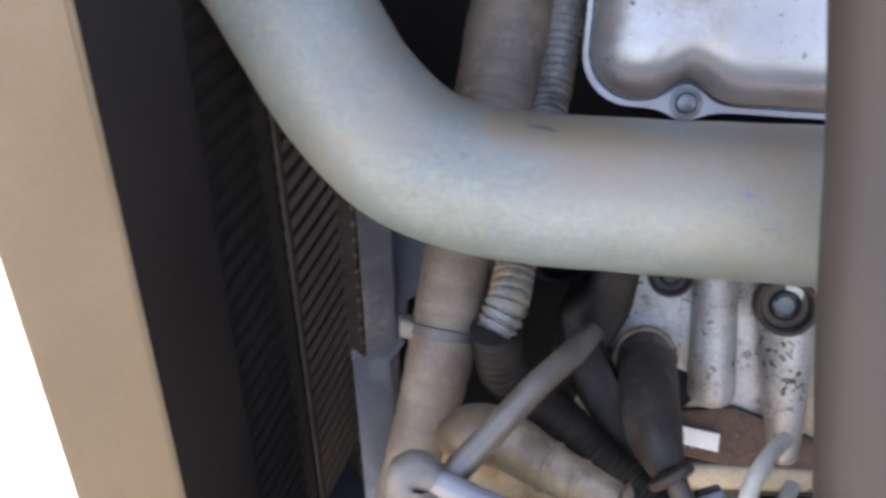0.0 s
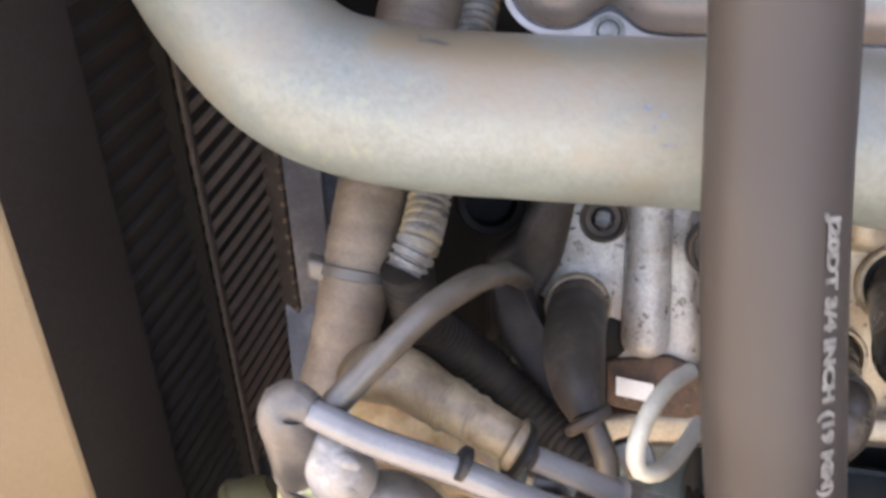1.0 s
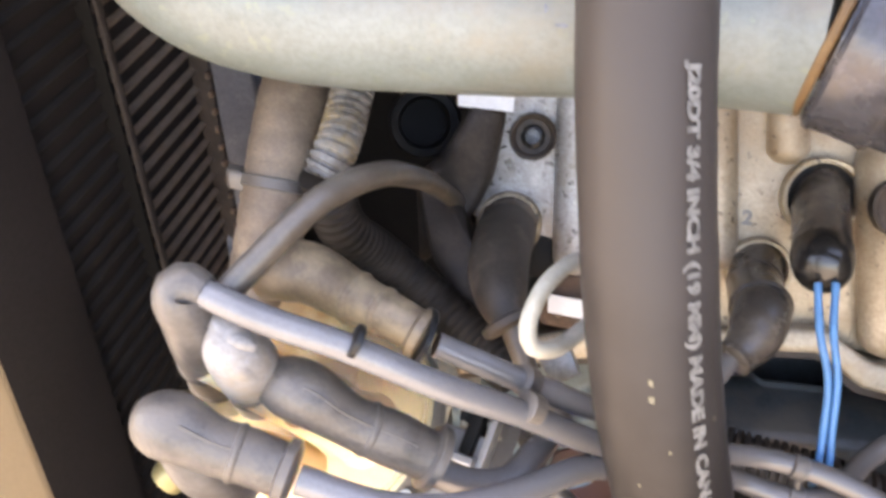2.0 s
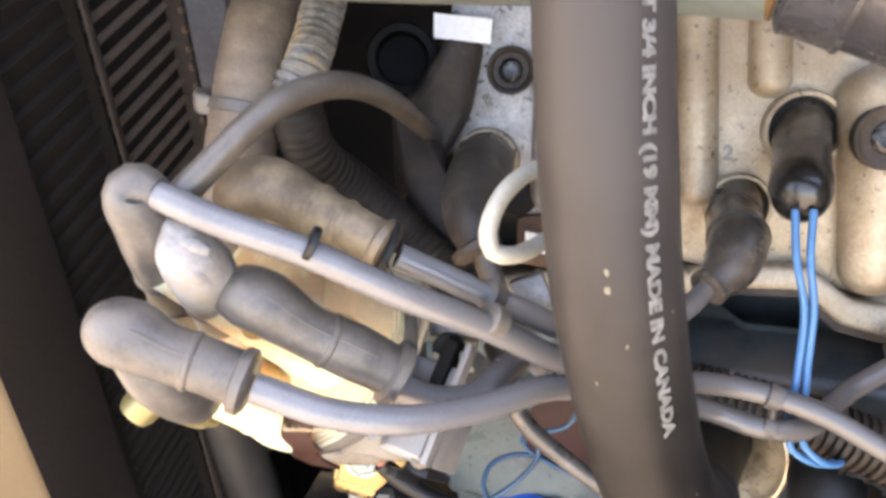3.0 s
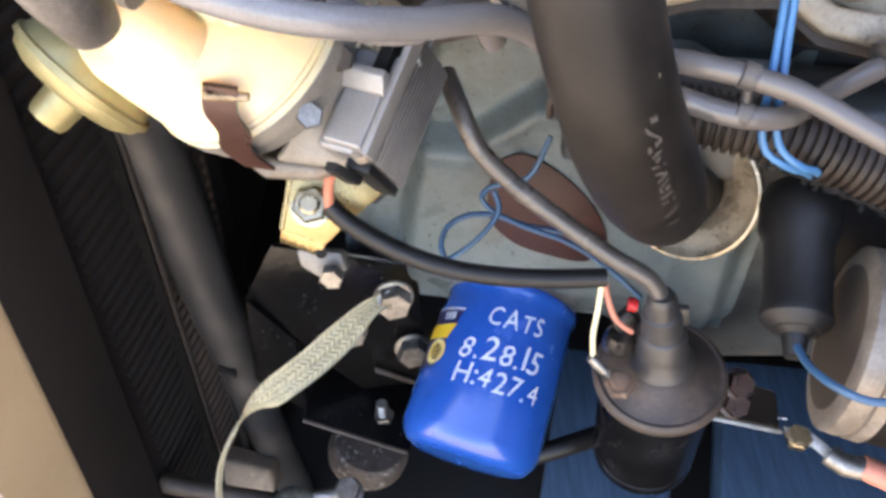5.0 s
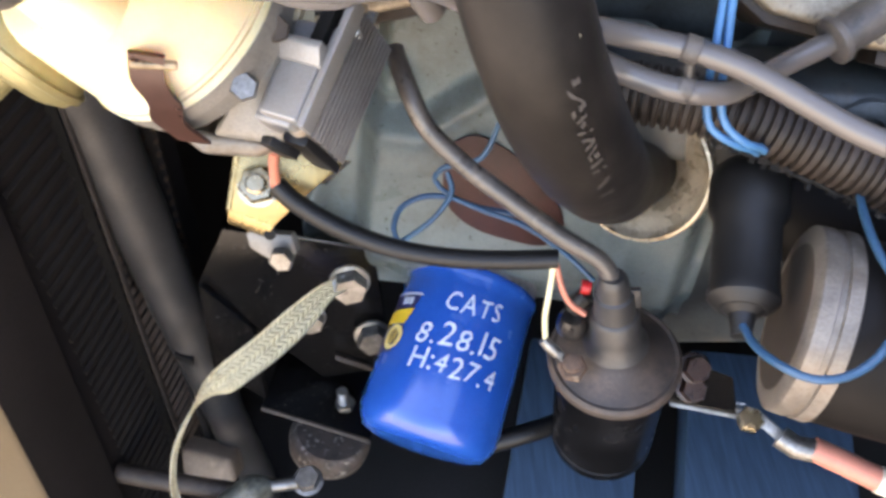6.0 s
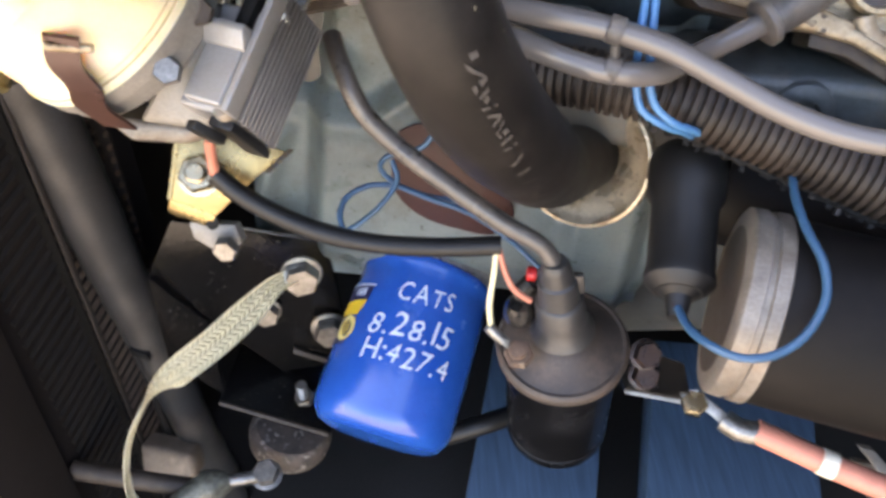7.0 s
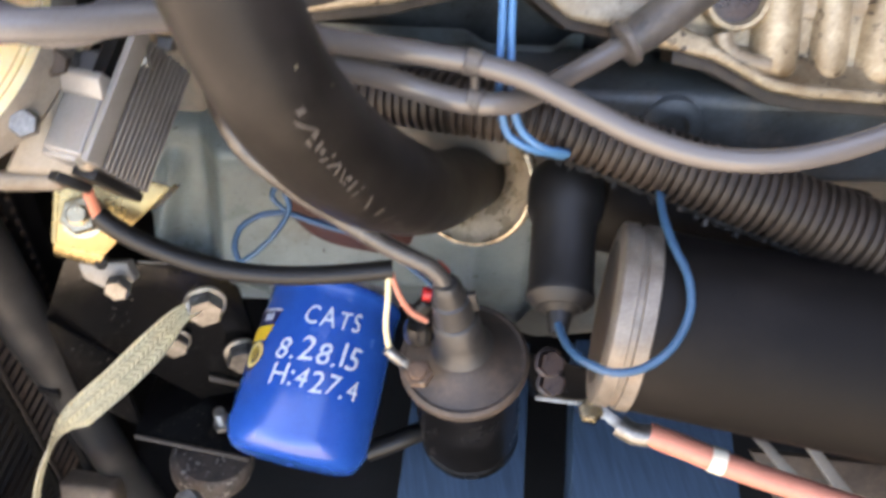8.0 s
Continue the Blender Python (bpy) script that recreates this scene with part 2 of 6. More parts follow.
M["block_dark"] = stuff_mat("darker engine paint", (0.0707, 0.0855, 0.09), (0.024, 0.024, 0.0228), 0.4, scale=30, fine=600, bump=0.3, wear=(0.103, 0.0867, 0.0684), spots=(0.0183, 0.0159, 0.0137), spot_amount=0.64, spot_scale=300)
M["black_paint"] = stuff_mat("black chassis paint", (0.0075, 0.0068, 0.0066), (0.0042, 0.004, 0.0039), 0.15, scale=40, fine=420, bump=0.55, spots=(0.055, 0.05, 0.044), spot_amount=0.66, spot_scale=420, spec=0.35)
M["black_matt"] = stuff_mat("matt black panel", (0.0243, 0.022, 0.0209), (0.0167, 0.0152, 0.0144), 0.75, scale=25, fine=500, bump=0.15, spec=0.25)
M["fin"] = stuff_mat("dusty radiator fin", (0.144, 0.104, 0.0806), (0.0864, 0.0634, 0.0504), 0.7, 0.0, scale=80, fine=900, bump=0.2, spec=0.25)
M["fin_dark"] = stuff_mat("darker radiator fin", (0.02, 0.0165, 0.0145), (0.013, 0.011, 0.0098), 0.8, scale=80, fine=900, bump=0.2, spec=0.15)
M["shroud"] = stuff_mat("grey shroud plastic", (0.114, 0.118, 0.133), (0.0684, 0.0684, 0.0798), 0.45, scale=45, fine=800, bump=0.1, wear=(0.182, 0.182, 0.19))
M["tan_paint"] = stuff_mat("tan body paint", (0.38, 0.274, 0.163), (0.334, 0.236, 0.137), 0.5, scale=18, fine=700, bump=0.06, mix=0.15)
M["filter_blue"] = stuff_mat("blue filter enamel", (0.004, 0.080, 0.38), (0.003, 0.062, 0.31), 0.24, scale=40, fine=900, bump=0.04, mix=0.15, coat=0.35)
M["blue_dark"] = stuff_mat("navy print", (0.00912, 0.0152, 0.0912), None, 0.4, bump=0.0)
M["yellow_print"] = stuff_mat("yellow print", (0.75, 0.5, 0.04), (0.68, 0.44, 0.03), 0.4, bump=0.0, mix=0.1)
M["cream_print"] = stuff_mat("cream print", (0.78, 0.66, 0.3), (0.7, 0.55, 0.2), 0.4, bump=0.0, mix=0.1)
M["white_ink"] = stuff_mat("white marker ink", (0.60, 0.67, 0.76), (0.40, 0.50, 0.66), 0.5, scale=300, bump=0.0, mix=0.15)
M["hose_ink"] = stuff_mat("worn printed ink", (0.228, 0.217, 0.194), (0.076, 0.0699, 0.0623), 0.6, scale=520, bump=0.0, mix=0.4)
M["ink_dark"] = stuff_mat("dark scuff", (0.075, 0.066, 0.056), (0.15, 0.14, 0.125), 0.6, scale=300, bump=0.0)
M["ink_blue"] = stuff_mat("faded blue ink", (0.10, 0.115, 0.165), (0.19, 0.205, 0.22), 0.6, scale=420, bump=0.0)
M["white_label"] = stuff_mat("white paper and painted daylight", (0.85, 0.85, 0.83), (0.74, 0.73, 0.7), 0.6, scale=120, bump=0.05, mix=0.15)
M["paper_tan"] = stuff_mat("cable tag paper", (0.72, 0.66, 0.55), (0.6, 0.54, 0.43), 0.6, scale=200, bump=0.05, mix=0.15)
M["maroon"] = stuff_mat("maroon decal", (0.0425, 0.0135, 0.012), (0.025, 0.0095, 0.0085), 0.45, scale=90, fine=700, bump=0.1, spec=0.3)
M["brown_clip"] = stuff_mat("brown lacquered spring steel", (0.0627, 0.0272, 0.0209), (0.0418, 0.0175, 0.0142), 0.3, 0.2, scale=90, bump=0.05, mix=0.2)
M["blue_wire"] = stuff_mat("blue wire jacket", (0.06, 0.215, 0.42), (0.04, 0.155, 0.33), 0.4, scale=120, bump=0.03, mix=0.2)
M["navy_wire"] = stuff_mat("dark blue wire jacket", (0.0228, 0.0912, 0.19), (0.0152, 0.0456, 0.0988), 0.45, scale=120, bump=0.03, mix=0.15)
M["mid_blue"] = stuff_mat("mid blue wire jacket", (0.024, 0.088, 0.165), (0.016, 0.06, 0.118), 0.4, scale=120, bump=0.03, mix=0.2)
M["red_plastic"] = stuff_mat("red plastic", (0.62, 0.02, 0.02), (0.5, 0.015, 0.015), 0.4, scale=120, bump=0.03, mix=0.1)
M["pink_wire"] = stuff_mat("salmon wire jacket", (0.57, 0.213, 0.144), (0.471, 0.167, 0.114), 0.5, scale=110, bump=0.04, mix=0.15)
M["pale_wire"] = stuff_mat("pale yellow wire jacket", (0.75, 0.68, 0.42), (0.6, 0.52, 0.3), 0.5, scale=150, bump=0.04, mix=0.15)
M["white_tube"] = stuff_mat("off-white tube", (0.402, 0.377, 0.316), (0.304, 0.28, 0.219), 0.45, scale=150, bump=0.05, mix=0.2)
M["black_wire"] = stuff_mat("black sleeve", (0.0122, 0.0122, 0.0125), (0.00684, 0.00684, 0.00722), 0.45, scale=90, fine=1500, bump=0.15, spec=0.35)
M["braid"] = stuff_mat("tinned copper braid", (0.86, 0.80, 0.59), (0.60, 0.55, 0.38), 0.4, 0.1, scale=200, fine=1500, bump=0.25, mix=0.3)
M["copper"] = stuff_mat("dusty copper", (0.137, 0.0864, 0.0593), (0.0636, 0.041, 0.0274), 0.6, 0.3, scale=200, bump=0.2)
M["drum"] = stuff_mat("dark grey motor housing", (0.00505, 0.00426, 0.00383), (0.00319, 0.00266, 0.0025), 0.6, scale=30, fine=900, bump=0.12, mix=0.3, wear=(0.00721, 0.00585, 0.00522), spec=0.14)
M["coil_can"] = stuff_mat("black coil can", (0.0062, 0.0062, 0.0066), (0.0035, 0.0035, 0.0037), 0.25, scale=50, bump=0.04, spec=0.16, wear=(0.011, 0.011, 0.012))
M["coil_cap"] = stuff_mat("dusty coil cap", (0.066, 0.047, 0.037), (0.028, 0.0222, 0.0195), 0.6, scale=80, fine=900, bump=0.15, wear=(0.094, 0.063, 0.047))
M["mount_rubber"] = stuff_mat("worn rubber mount", (0.0988, 0.0722, 0.057), (0.0342, 0.0274, 0.0228), 0.7, scale=90, fine=500, bump=0.5, spots=(0.228, 0.198, 0.167), spot_amount=0.58, spot_scale=260)
M["ground"] = stuff_mat("pale gravel ground", (0.34, 0.315, 0.275), (0.25, 0.23, 0.20), 0.9, scale=3, fine=60, bump=0.3)
M["foil"] = stuff_mat("dull green-grey braid", (0.182, 0.182, 0.144), (0.0532, 0.0532, 0.0418), 0.45, 0.3, scale=260, fine=500, bump=0.8)


def wood_mat():
    m, nt, bsdf = node_mat("blue stained timber")
    n, l = nt.nodes, nt.links
    co, mp = n.new("ShaderNodeTexCoord"), n.new("ShaderNodeMapping")
    mp.inputs["Scale"].default_value = (95, 2.2, 95)
    l.new(co.outputs["Object"], mp.inputs["Vector"])
    nz = n.new("ShaderNodeTexNoise")
    nz.inputs["Scale"].default_value, nz.inputs["Detail"].default_value = 3.0, 8.0
    l.new(mp.outputs["Vector"], nz.inputs["Vector"])
    rp = n.new("ShaderNodeValToRGB")
    rp.color_ramp.elements[0].position, rp.color_ramp.elements[1].position = 0.3, 0.7
    rp.color_ramp.elements[0].color, rp.color_ramp.elements[1].color = (0.019, 0.047, 0.084, 1), (0.04, 0.086, 0.146, 1)
    l.new(nz.outputs["Fac"], rp.inputs["Fac"])
    l.new(rp.outputs["Color"], bsdf.inputs["Base Color"])
    bsdf.inputs["Roughness"].default_value = 0.65
    bp = n.new("ShaderNodeBump")
    bp.inputs["Strength"].default_value, bp.inputs["Distance"].default_value = 0.4, 0.001
    l.new(nz.outputs["Fac"], bp.inputs["Height"])
    l.new(bp.outputs["Normal"], bsdf.inputs["Normal"])
    return m


M["wood"] = wood_mat()


# ---- building helpers ----
V = Vector


def thing(name, base, label, category, group="", kind=""):
    ob = new(name)
    ob.empty_display_size = 0.01
    ob.location = base
    return tagged(ob, label, category, group, kind)


def shade(me, sharp=radians(38)):
    me.polygons.foreach_set("use_smooth", [True] * len(me.polygons))
    me.set_sharp_from_angle(angle=sharp)


def part(name, bm, material, parent, label="", kind=""):
    me = bpy.data.meshes.new(name)
    bmesh.ops.recalc_face_normals(bm, faces=bm.faces)
    bm.to_mesh(me)
    bm.free()
    shade(me)
    me.materials.append(M[material])
    ob = new(name, me)
    if parent:
        ob.parent = parent
        if parent.data is None:
            ob.matrix_parent_inverse = Matrix.Translation(-parent.location)
    return tagged(ob, label, kind=kind)


def solo(name, bm, material, label, category, group="", kind=""):
    return tagged(part(name, bm, material, None), label, category, group, kind)


def frame_of(axis, hint=(0, 0, 1)):
    """Two unit vectors across an axis."""
    a = V(axis).normalized()
    u = a.cross(V(hint))
    if u.length < 1e-4:
        u = a.cross(V((1, 0, 0)))
    u.normalize()
    return u, a.cross(u).normalized()


def spline(pts, step):
    """Points along a smooth curve through pts (tuples of x, y, z and maybe a radius)."""
    q = [np.array(p, dtype=float) for p in pts]
    q = [2 * q[0] - q[1]] + q + [2 * q[-1] - q[-2]]
    out = []
    for i in range(1, len(q) - 2):
        p0, p1, p2, p3 = q[i - 1:i + 3]
        t0, t1 = 0.0, np.linalg.norm((p1 - p0)[:3]) ** 0.5
        t2 = t1 + np.linalg.norm((p2 - p1)[:3]) ** 0.5
        t3 = t2 + np.linalg.norm((p3 - p2)[:3]) ** 0.5
        m = max(2, int(np.linalg.norm((p2 - p1)[:3]) / step))
        for t in np.linspace(t1, t2, m, endpoint=False):
            a1 = (t1 - t) / (t1 - t0) * p0 + (t - t0) / (t1 - t0) * p1
            a2 = (t2 - t) / (t2 - t1) * p1 + (t - t1) / (t2 - t1) * p2
            a3 = (t3 - t) / (t3 - t2) * p2 + (t - t2) / (t3 - t2) * p3
            b1 = (t2 - t) / (t2 - t0) * a1 + (t - t0) / (t2 - t0) * a2
            b2 = (t3 - t) / (t3 - t1) * a2 + (t - t1) / (t3 - t1) * a3
            out.append((t2 - t) / (t2 - t1) * b1 + (t - t1) / (t2 - t1) * b2)
    out.append(q[-2])
    return out


def frames(line):
    """Place, radius and cross vectors along a line, carried without twist."""
    res, u = [], None
    for i, p in enumerate(line):
        a, b = line[max(0, i - 1)][:3], line[min(len(line) - 1, i + 1)][:3]
        tan = V(b - a).normalized()
        if u is None:
            u = frame_of(tan, (0, -1, 0.2))[0]
        u = (u - tan * u.dot(tan)).normalized()
        res.append((V(p[:3]), tan, u, tan.cross(u)))
    return res


def rings(bm, loops, close=True, cap=True):
    rows = [[bm.verts.new(c) for c in loop] for loop in loops]
    for a, b in zip(rows, rows[1:]):
        k = len(a)
        for i in range(k if close else k - 1):
            bm.faces.new((a[i], a[(i + 1) % k], b[(i + 1) % k], b[i]))
    if cap:
        bm.faces.new(rows[0][::-1])
        bm.faces.new(rows[-1])
    return bm


def tube(pts, r=None, seg=20, step=0.004, rib=None, wobble=0.0, cap=True):
    """A round tube. rib: (period, depth, share of the period that stands proud)."""
    pts = [tuple(p) if len(p) == 4 else (*p, r) for p in pts]
    line = spline(pts, rib[0] / 6 if rib else step)
    loops, run = [], 0.0
    for i, (at, tan, u, w) in enumerate(frames(line)):
        if i:
            run += np.linalg.norm(line[i][:3] - line[i - 1][:3])
        rad = line[i][3]
        if rib:
            k = (run / rib[0]) % 1.0
            rad -= rib[1] * (0.0 if k < rib[2] else 1.0)
        if wobble:
            rad *= 1 + wobble * noise.noise(at * 60)
        loops.append([at + (u * math.cos(a) + w * math.sin(a)) * rad for a in (2 * math.pi * j / seg for j in range(seg))])
    return rings(bmesh.new(), loops, cap=cap)


def lathe(a, b, profile, seg=40, cap=True):
    """Turned body about the axis a-b: profile of (metres along, radius)."""
    a, b = V(a), V(b)
    ax = (b - a).normalized()
    u, w = frame_of(ax)
    loops = []
    for s, r in profile:
        loops.append([a + ax * s + (u * math.cos(t) + w * math.sin(t)) * max(r, 1e-5) for t in (2 * math.pi * j / seg for j in range(seg))])
    return rings(bmesh.new(), loops, cap=cap)


def prism(corners, depth, bevel=0.0, segments=2):
    """A plate: corners of its front face, in order, and the vector through its thickness."""
    bm = bmesh.new()
    lo = [bm.verts.new(c) for c in corners]
    hi = [bm.verts.new(V(c) + V(depth)) for c in corners]
    k = len(lo)
    bm.faces.new(lo)
    bm.faces.new(hi[::-1])
    for i in range(k):
        bm.faces.new((lo[i], hi[i], hi[(i + 1) % k], lo[(i + 1) % k]))
    bmesh.ops.recalc_face_normals(bm, faces=bm.faces)
    if bevel:
        bmesh.ops.bevel(bm, geom=bm.edges[:], offset=bevel, segments=segments, affect="EDGES", profile=0.6, clamp_overlap=True)
    return bm


def slab(o, ex, ey, ez, bevel=0.0, segments=2):
    """A box from a corner and three edge vectors."""
    o, ex, ey, ez = V(o), V(ex), V(ey), V(ez)
    return prism([o, o + ex, o + ex + ey, o + ey], ez, bevel, segments)


def join(*bms):
    out = bmesh.new()
    for b in bms:
        me = bpy.data.meshes.new("tmp")
        b.to_mesh(me)
        b.free()
        out.from_mesh(me)
        bpy.data.meshes.remove(me)
    return out


def hexagon(at, axis, r, h, spin=0.2, chamfer=0.12):
    """A hexagon head with chamfered corners."""
    at, ax = V(at), V(axis).normalized()
    u, w = frame_of(ax)
    loops = []
    for s, k in ((0, 1.0), (h * 0.8, 1.0), (h, 1.0 - chamfer)):
        loops.append([at + ax * s + (u * math.cos(t) + w * math.sin(t)) * r * k for t in (spin + math.pi / 3 * j for j in range(6))])
    return rings(bmesh.new(), loops)


def bolt(at, axis, r, material="zinc", label="zinc-plated hexagon bolt in its washer", washer=True, stud=0.0, spin=0.2):
    at, ax = V(at), V(axis).normalized()
    t = thing("bolt", at, label, "bolt")
    if washer:
        part("washer", lathe(at, at + ax, [(0, r * 1.14), (r * 0.2, r * 1.14), (r * 0.24, r * 1.05)], 28), material, t)
    part("head", hexagon(at + ax * r * 0.2, ax, r, r * 0.85, spin), material, t)
    if stud:
        prof, s = [], r * 0.9
        while s < stud:
            prof += [(s, r * 0.52), (s + r * 0.07, r * 0.44)]
            s += r * 0.14
        part("thread", lathe(at, at + ax, prof, 20), material, t)
    return t


def letters(string, size, bold=0.0, spacing=1.0):
    """Letters of the built-in font as flat geometry: points and faces."""
    cu = bpy.data.curves.new("letters", "FONT")
    cu.body, cu.size, cu.offset, cu.space_character, cu.resolution_u = string, size, bold, spacing, 3
    ob = new("letters", cu)
    dg = bpy.context.evaluated_depsgraph_get()
    dg.update()
    me = bpy.data.meshes.new_from_object(ob.evaluated_get(dg))
    co = [v.co.copy() for v in me.vertices]
    fa = [tuple(p.vertices) for p in me.polygons]
    bpy.data.objects.remove(ob)
    bpy.data.curves.remove(cu)
    bpy.data.meshes.remove(me)
    return co, fa


def lay(co, fa, put, thick=0.0):
    """Lays flat letters on a surface by put(x, y)."""
    bm = bmesh.new()
    vs = [bm.verts.new(put(c.x, c.y)) for c in co]
    for f in fa:
        try:
            bm.faces.new([vs[i] for i in f])
        except ValueError:
            pass
    return bm


def wire(name, pts, r, material, label, category="wire", group="", seg=12):
    return solo(name, tube(pts, r, seg, 0.003, wobble=0.03), material, label, category, group)


EX, EZ, EN = V((0.9884, -0.1516, 0.0000)), V((0.0661, 0.4306, 0.9001)), V((0.1365, 0.8897, -0.4356))   # engine: along, up its face, into it

BN = V((EN.x, EN.y, 0)).normalized()           # into the block

# ---- the compartment ----
RA, RC = V((-0.0243, 0.2688, 0.9605)), V((0.0154, 0.4083, 0.8138))
RU = V((RC.x - RA.x, RC.y - RA.y, 0)).normalized()   # along the radiator, away from the open side
RN = V((RU.y, -RU.x, 0))                             # out of its face, towards the engine
R0 = V((RA.x, RA.y, 0.30))

# enclosure added to darken the bay; the unseen ceiling slab blocks the sun
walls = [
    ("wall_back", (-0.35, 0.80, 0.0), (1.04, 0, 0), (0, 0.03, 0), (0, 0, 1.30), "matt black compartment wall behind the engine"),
    ("wall_right", (0.66, -0.75, 0.0), (0.03, 0, 0), (0, 1.55, 0), (0, 0, 1.25), "matt black wall added beside the engine to darken it"),
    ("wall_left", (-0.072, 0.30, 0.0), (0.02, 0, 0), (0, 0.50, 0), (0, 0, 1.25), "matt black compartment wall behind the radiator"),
    ("ceiling", (-0.236, 0.30, 1.25), (0.926, 0, 0), (0, 0.53, 0), (0, 0, 0.02), "unseen matt black panel added overhead to block the sun"),
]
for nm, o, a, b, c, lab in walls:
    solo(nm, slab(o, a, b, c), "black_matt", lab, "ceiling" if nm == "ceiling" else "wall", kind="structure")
FLOOR_Z = 0.34
solo("floor", slab((-0.30, -0.10, FLOOR_Z), (0.96, 0, 0), (0, 0.90, 0), (0, 0, -0.03)), "black_matt", "matt black tray under the engine", "floor", kind="structure")
solo("ground", slab((-40, -40, -0.03), (80, 0, 0), (0, 80, 0), (0, 0, -0.05)), "ground", "pale sunlit ground outside the compartment", "ground", kind="structure")

# body post beside the radiator
post = thing("body_panel", R0 - V((0, 0, 0.3)), "tan painted sheet metal body panel beside the radiator", "panel", kind="structure")
PL = V((-0.0403, 0.2333, 0.9435))
part("face", slab(R0 - RU * 0.0428 + V((0, 0, -0.3)), V((PL.x - R0.x, PL.y - R0.y, 0)) + RU * 0.004, V((0, 0, 1.2)) + RU * 0.047, RU * 0.003, 0.0008), "tan_paint", post)

# radiator
rad = thing("radiator", R0, "black radiator with dusty horizontal fins beside the engine", "radiator")
UB, UC = 0.084, (RC - RA).dot(RU)
part("tank", slab(R0 - RU * 0.031, RU * 0.049, V((0, 0, 1.0)) + RU * 0.035, -RN * 0.04, 0.003), "tank_black", rad, "matt black end tank")
part("core", slab(R0 - RN * 0.0085, RU * (UC + 0.03), (0, 0, 1.0), -RN * 0.02), "tank_black", rad, "black core behind the fins")
part("rail", slab(R0 + RU * UB - RN * 0.0010, RU * 0.0034, (0, 0, 1.0), RN * 0.0018, 0.0005), "rail_dim", rad, "dusty upright rail")
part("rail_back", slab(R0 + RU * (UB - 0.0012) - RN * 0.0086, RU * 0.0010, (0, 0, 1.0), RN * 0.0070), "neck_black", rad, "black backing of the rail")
part("rail", slab(R0 + RU * UC - RN * 0.010, RU * 0.003, (0, 0, 1.0), RN * 0.0112, 0.0005), "rail_dim", rad, "dusty upright rail")
for i in range(72):
    o = R0 + RU * (UC - 0.0015) + RN * 0.0008 + V((0, 0, 0.1 + 0.0092 * i))
    part("tube_end", lathe(o, o + RN, [(0, 0.0021), (0.0014, 0.0017), (0.002, 0.0008)], 8), "copper", rad, "dusty copper tube end")

# shroud behind the hoses
shroud = thing("fan_shroud", (0.0306, 0.3830, 0.7551), "grey plastic fan shroud with cut-out notches", "shroud")
part("panel", prism([(-0.0090, 0.4836, 0.8948), (0.0678, 0.4957, 0.8900), (0.0500, 0.4495, 0.8383), (0.0447, 0.4373, 0.8234), (0.0381, 0.4321, 0.8213), (0.0374, 0.4153, 0.8047), (0.0297, 0.4100, 0.7969), (0.0333, 0.3966, 0.7760), (0.0321, 0.3595, 0.7371), (0.0194, 0.3592, 0.7371), (0.0080, 0.4129, 0.8100)], RU * 0.004, 0.0008), "shroud", shroud)
part("side_strip", prism([(0.0150, 0.4090, 0.9350), (0.0330, 0.4180, 0.9350), (0.0330, 0.4180, 0.7150), (0.0150, 0.4090, 0.7150)], RU * 0.003, 0.0006), "shroud", shroud)

# ---- engine ----
engine = thing("engine_block", (0.2384, 0.3371, 0.5120), "grey-teal painted cast engine block with oily patches", "engine")
part("wall", prism([V(c) + BN * 0.020 for c in ((0.1286, 0.3600, 0.8319), (0.4761, 0.3067, 0.8558), (0.6461, 0.2806, 0.6161), (0.3210, 0.3305, 0.5550), (0.2462, 0.3419, 0.5837), (0.2295, 0.3445, 0.6236), (0.1626, 0.3548, 0.6133), (0.1219, 0.3610, 0.6381), (0.1056, 0.3635, 0.6643))], BN * 0.2, 0.004), "block_dark", engine, "darker lower crankcase")
# cast side of the block: a flat pad with a rounded shelf edge, falling away to a valley and a rib
def bump_step(x, a, b):
    k = min(1.0, max(0.0, (x - a) / (b - a)))
    return k * k * (3 - 2 * k)


def block_relief(x, z):
    """How far the casting stands out of the pad's plane at x along and z up."""
    shelf = min(0.742, 0.7135 + max(0.0, x - 0.168) * 0.9)
    back = -0.014 * bump_step(z, shelf - 0.001, shelf + 0.012)
    edge = 0.0016 * math.exp(-((z - shelf + 0.003) / 0.0045) ** 2)
    flank = 0.149 - (0.71 - z) * 0.10
    left = -0.019 * (1 - bump_step(x, flank - 0.016, flank))
    rib = 0.010 * math.exp(-((x - (0.121 - (0.70 - z) * 0.32)) / 0.0055) ** 2) * (1 - bump_step(z, 0.690, 0.705))
    lump = 0.010 * math.exp(-((x - 0.152) / 0.011) ** 2 - ((z - 0.738) / 0.010) ** 2)
    low = -0.010 * (1 - bump_step(z, 0.605, 0.630)) + 0.012 * bump_step(x, 0.262, 0.275) * (1 - bump_step(x, 0.300, 0.312))
    return back + edge + left + rib + lump + low + 0.0006 * noise.noise(V((x, z, 0)) * 90)


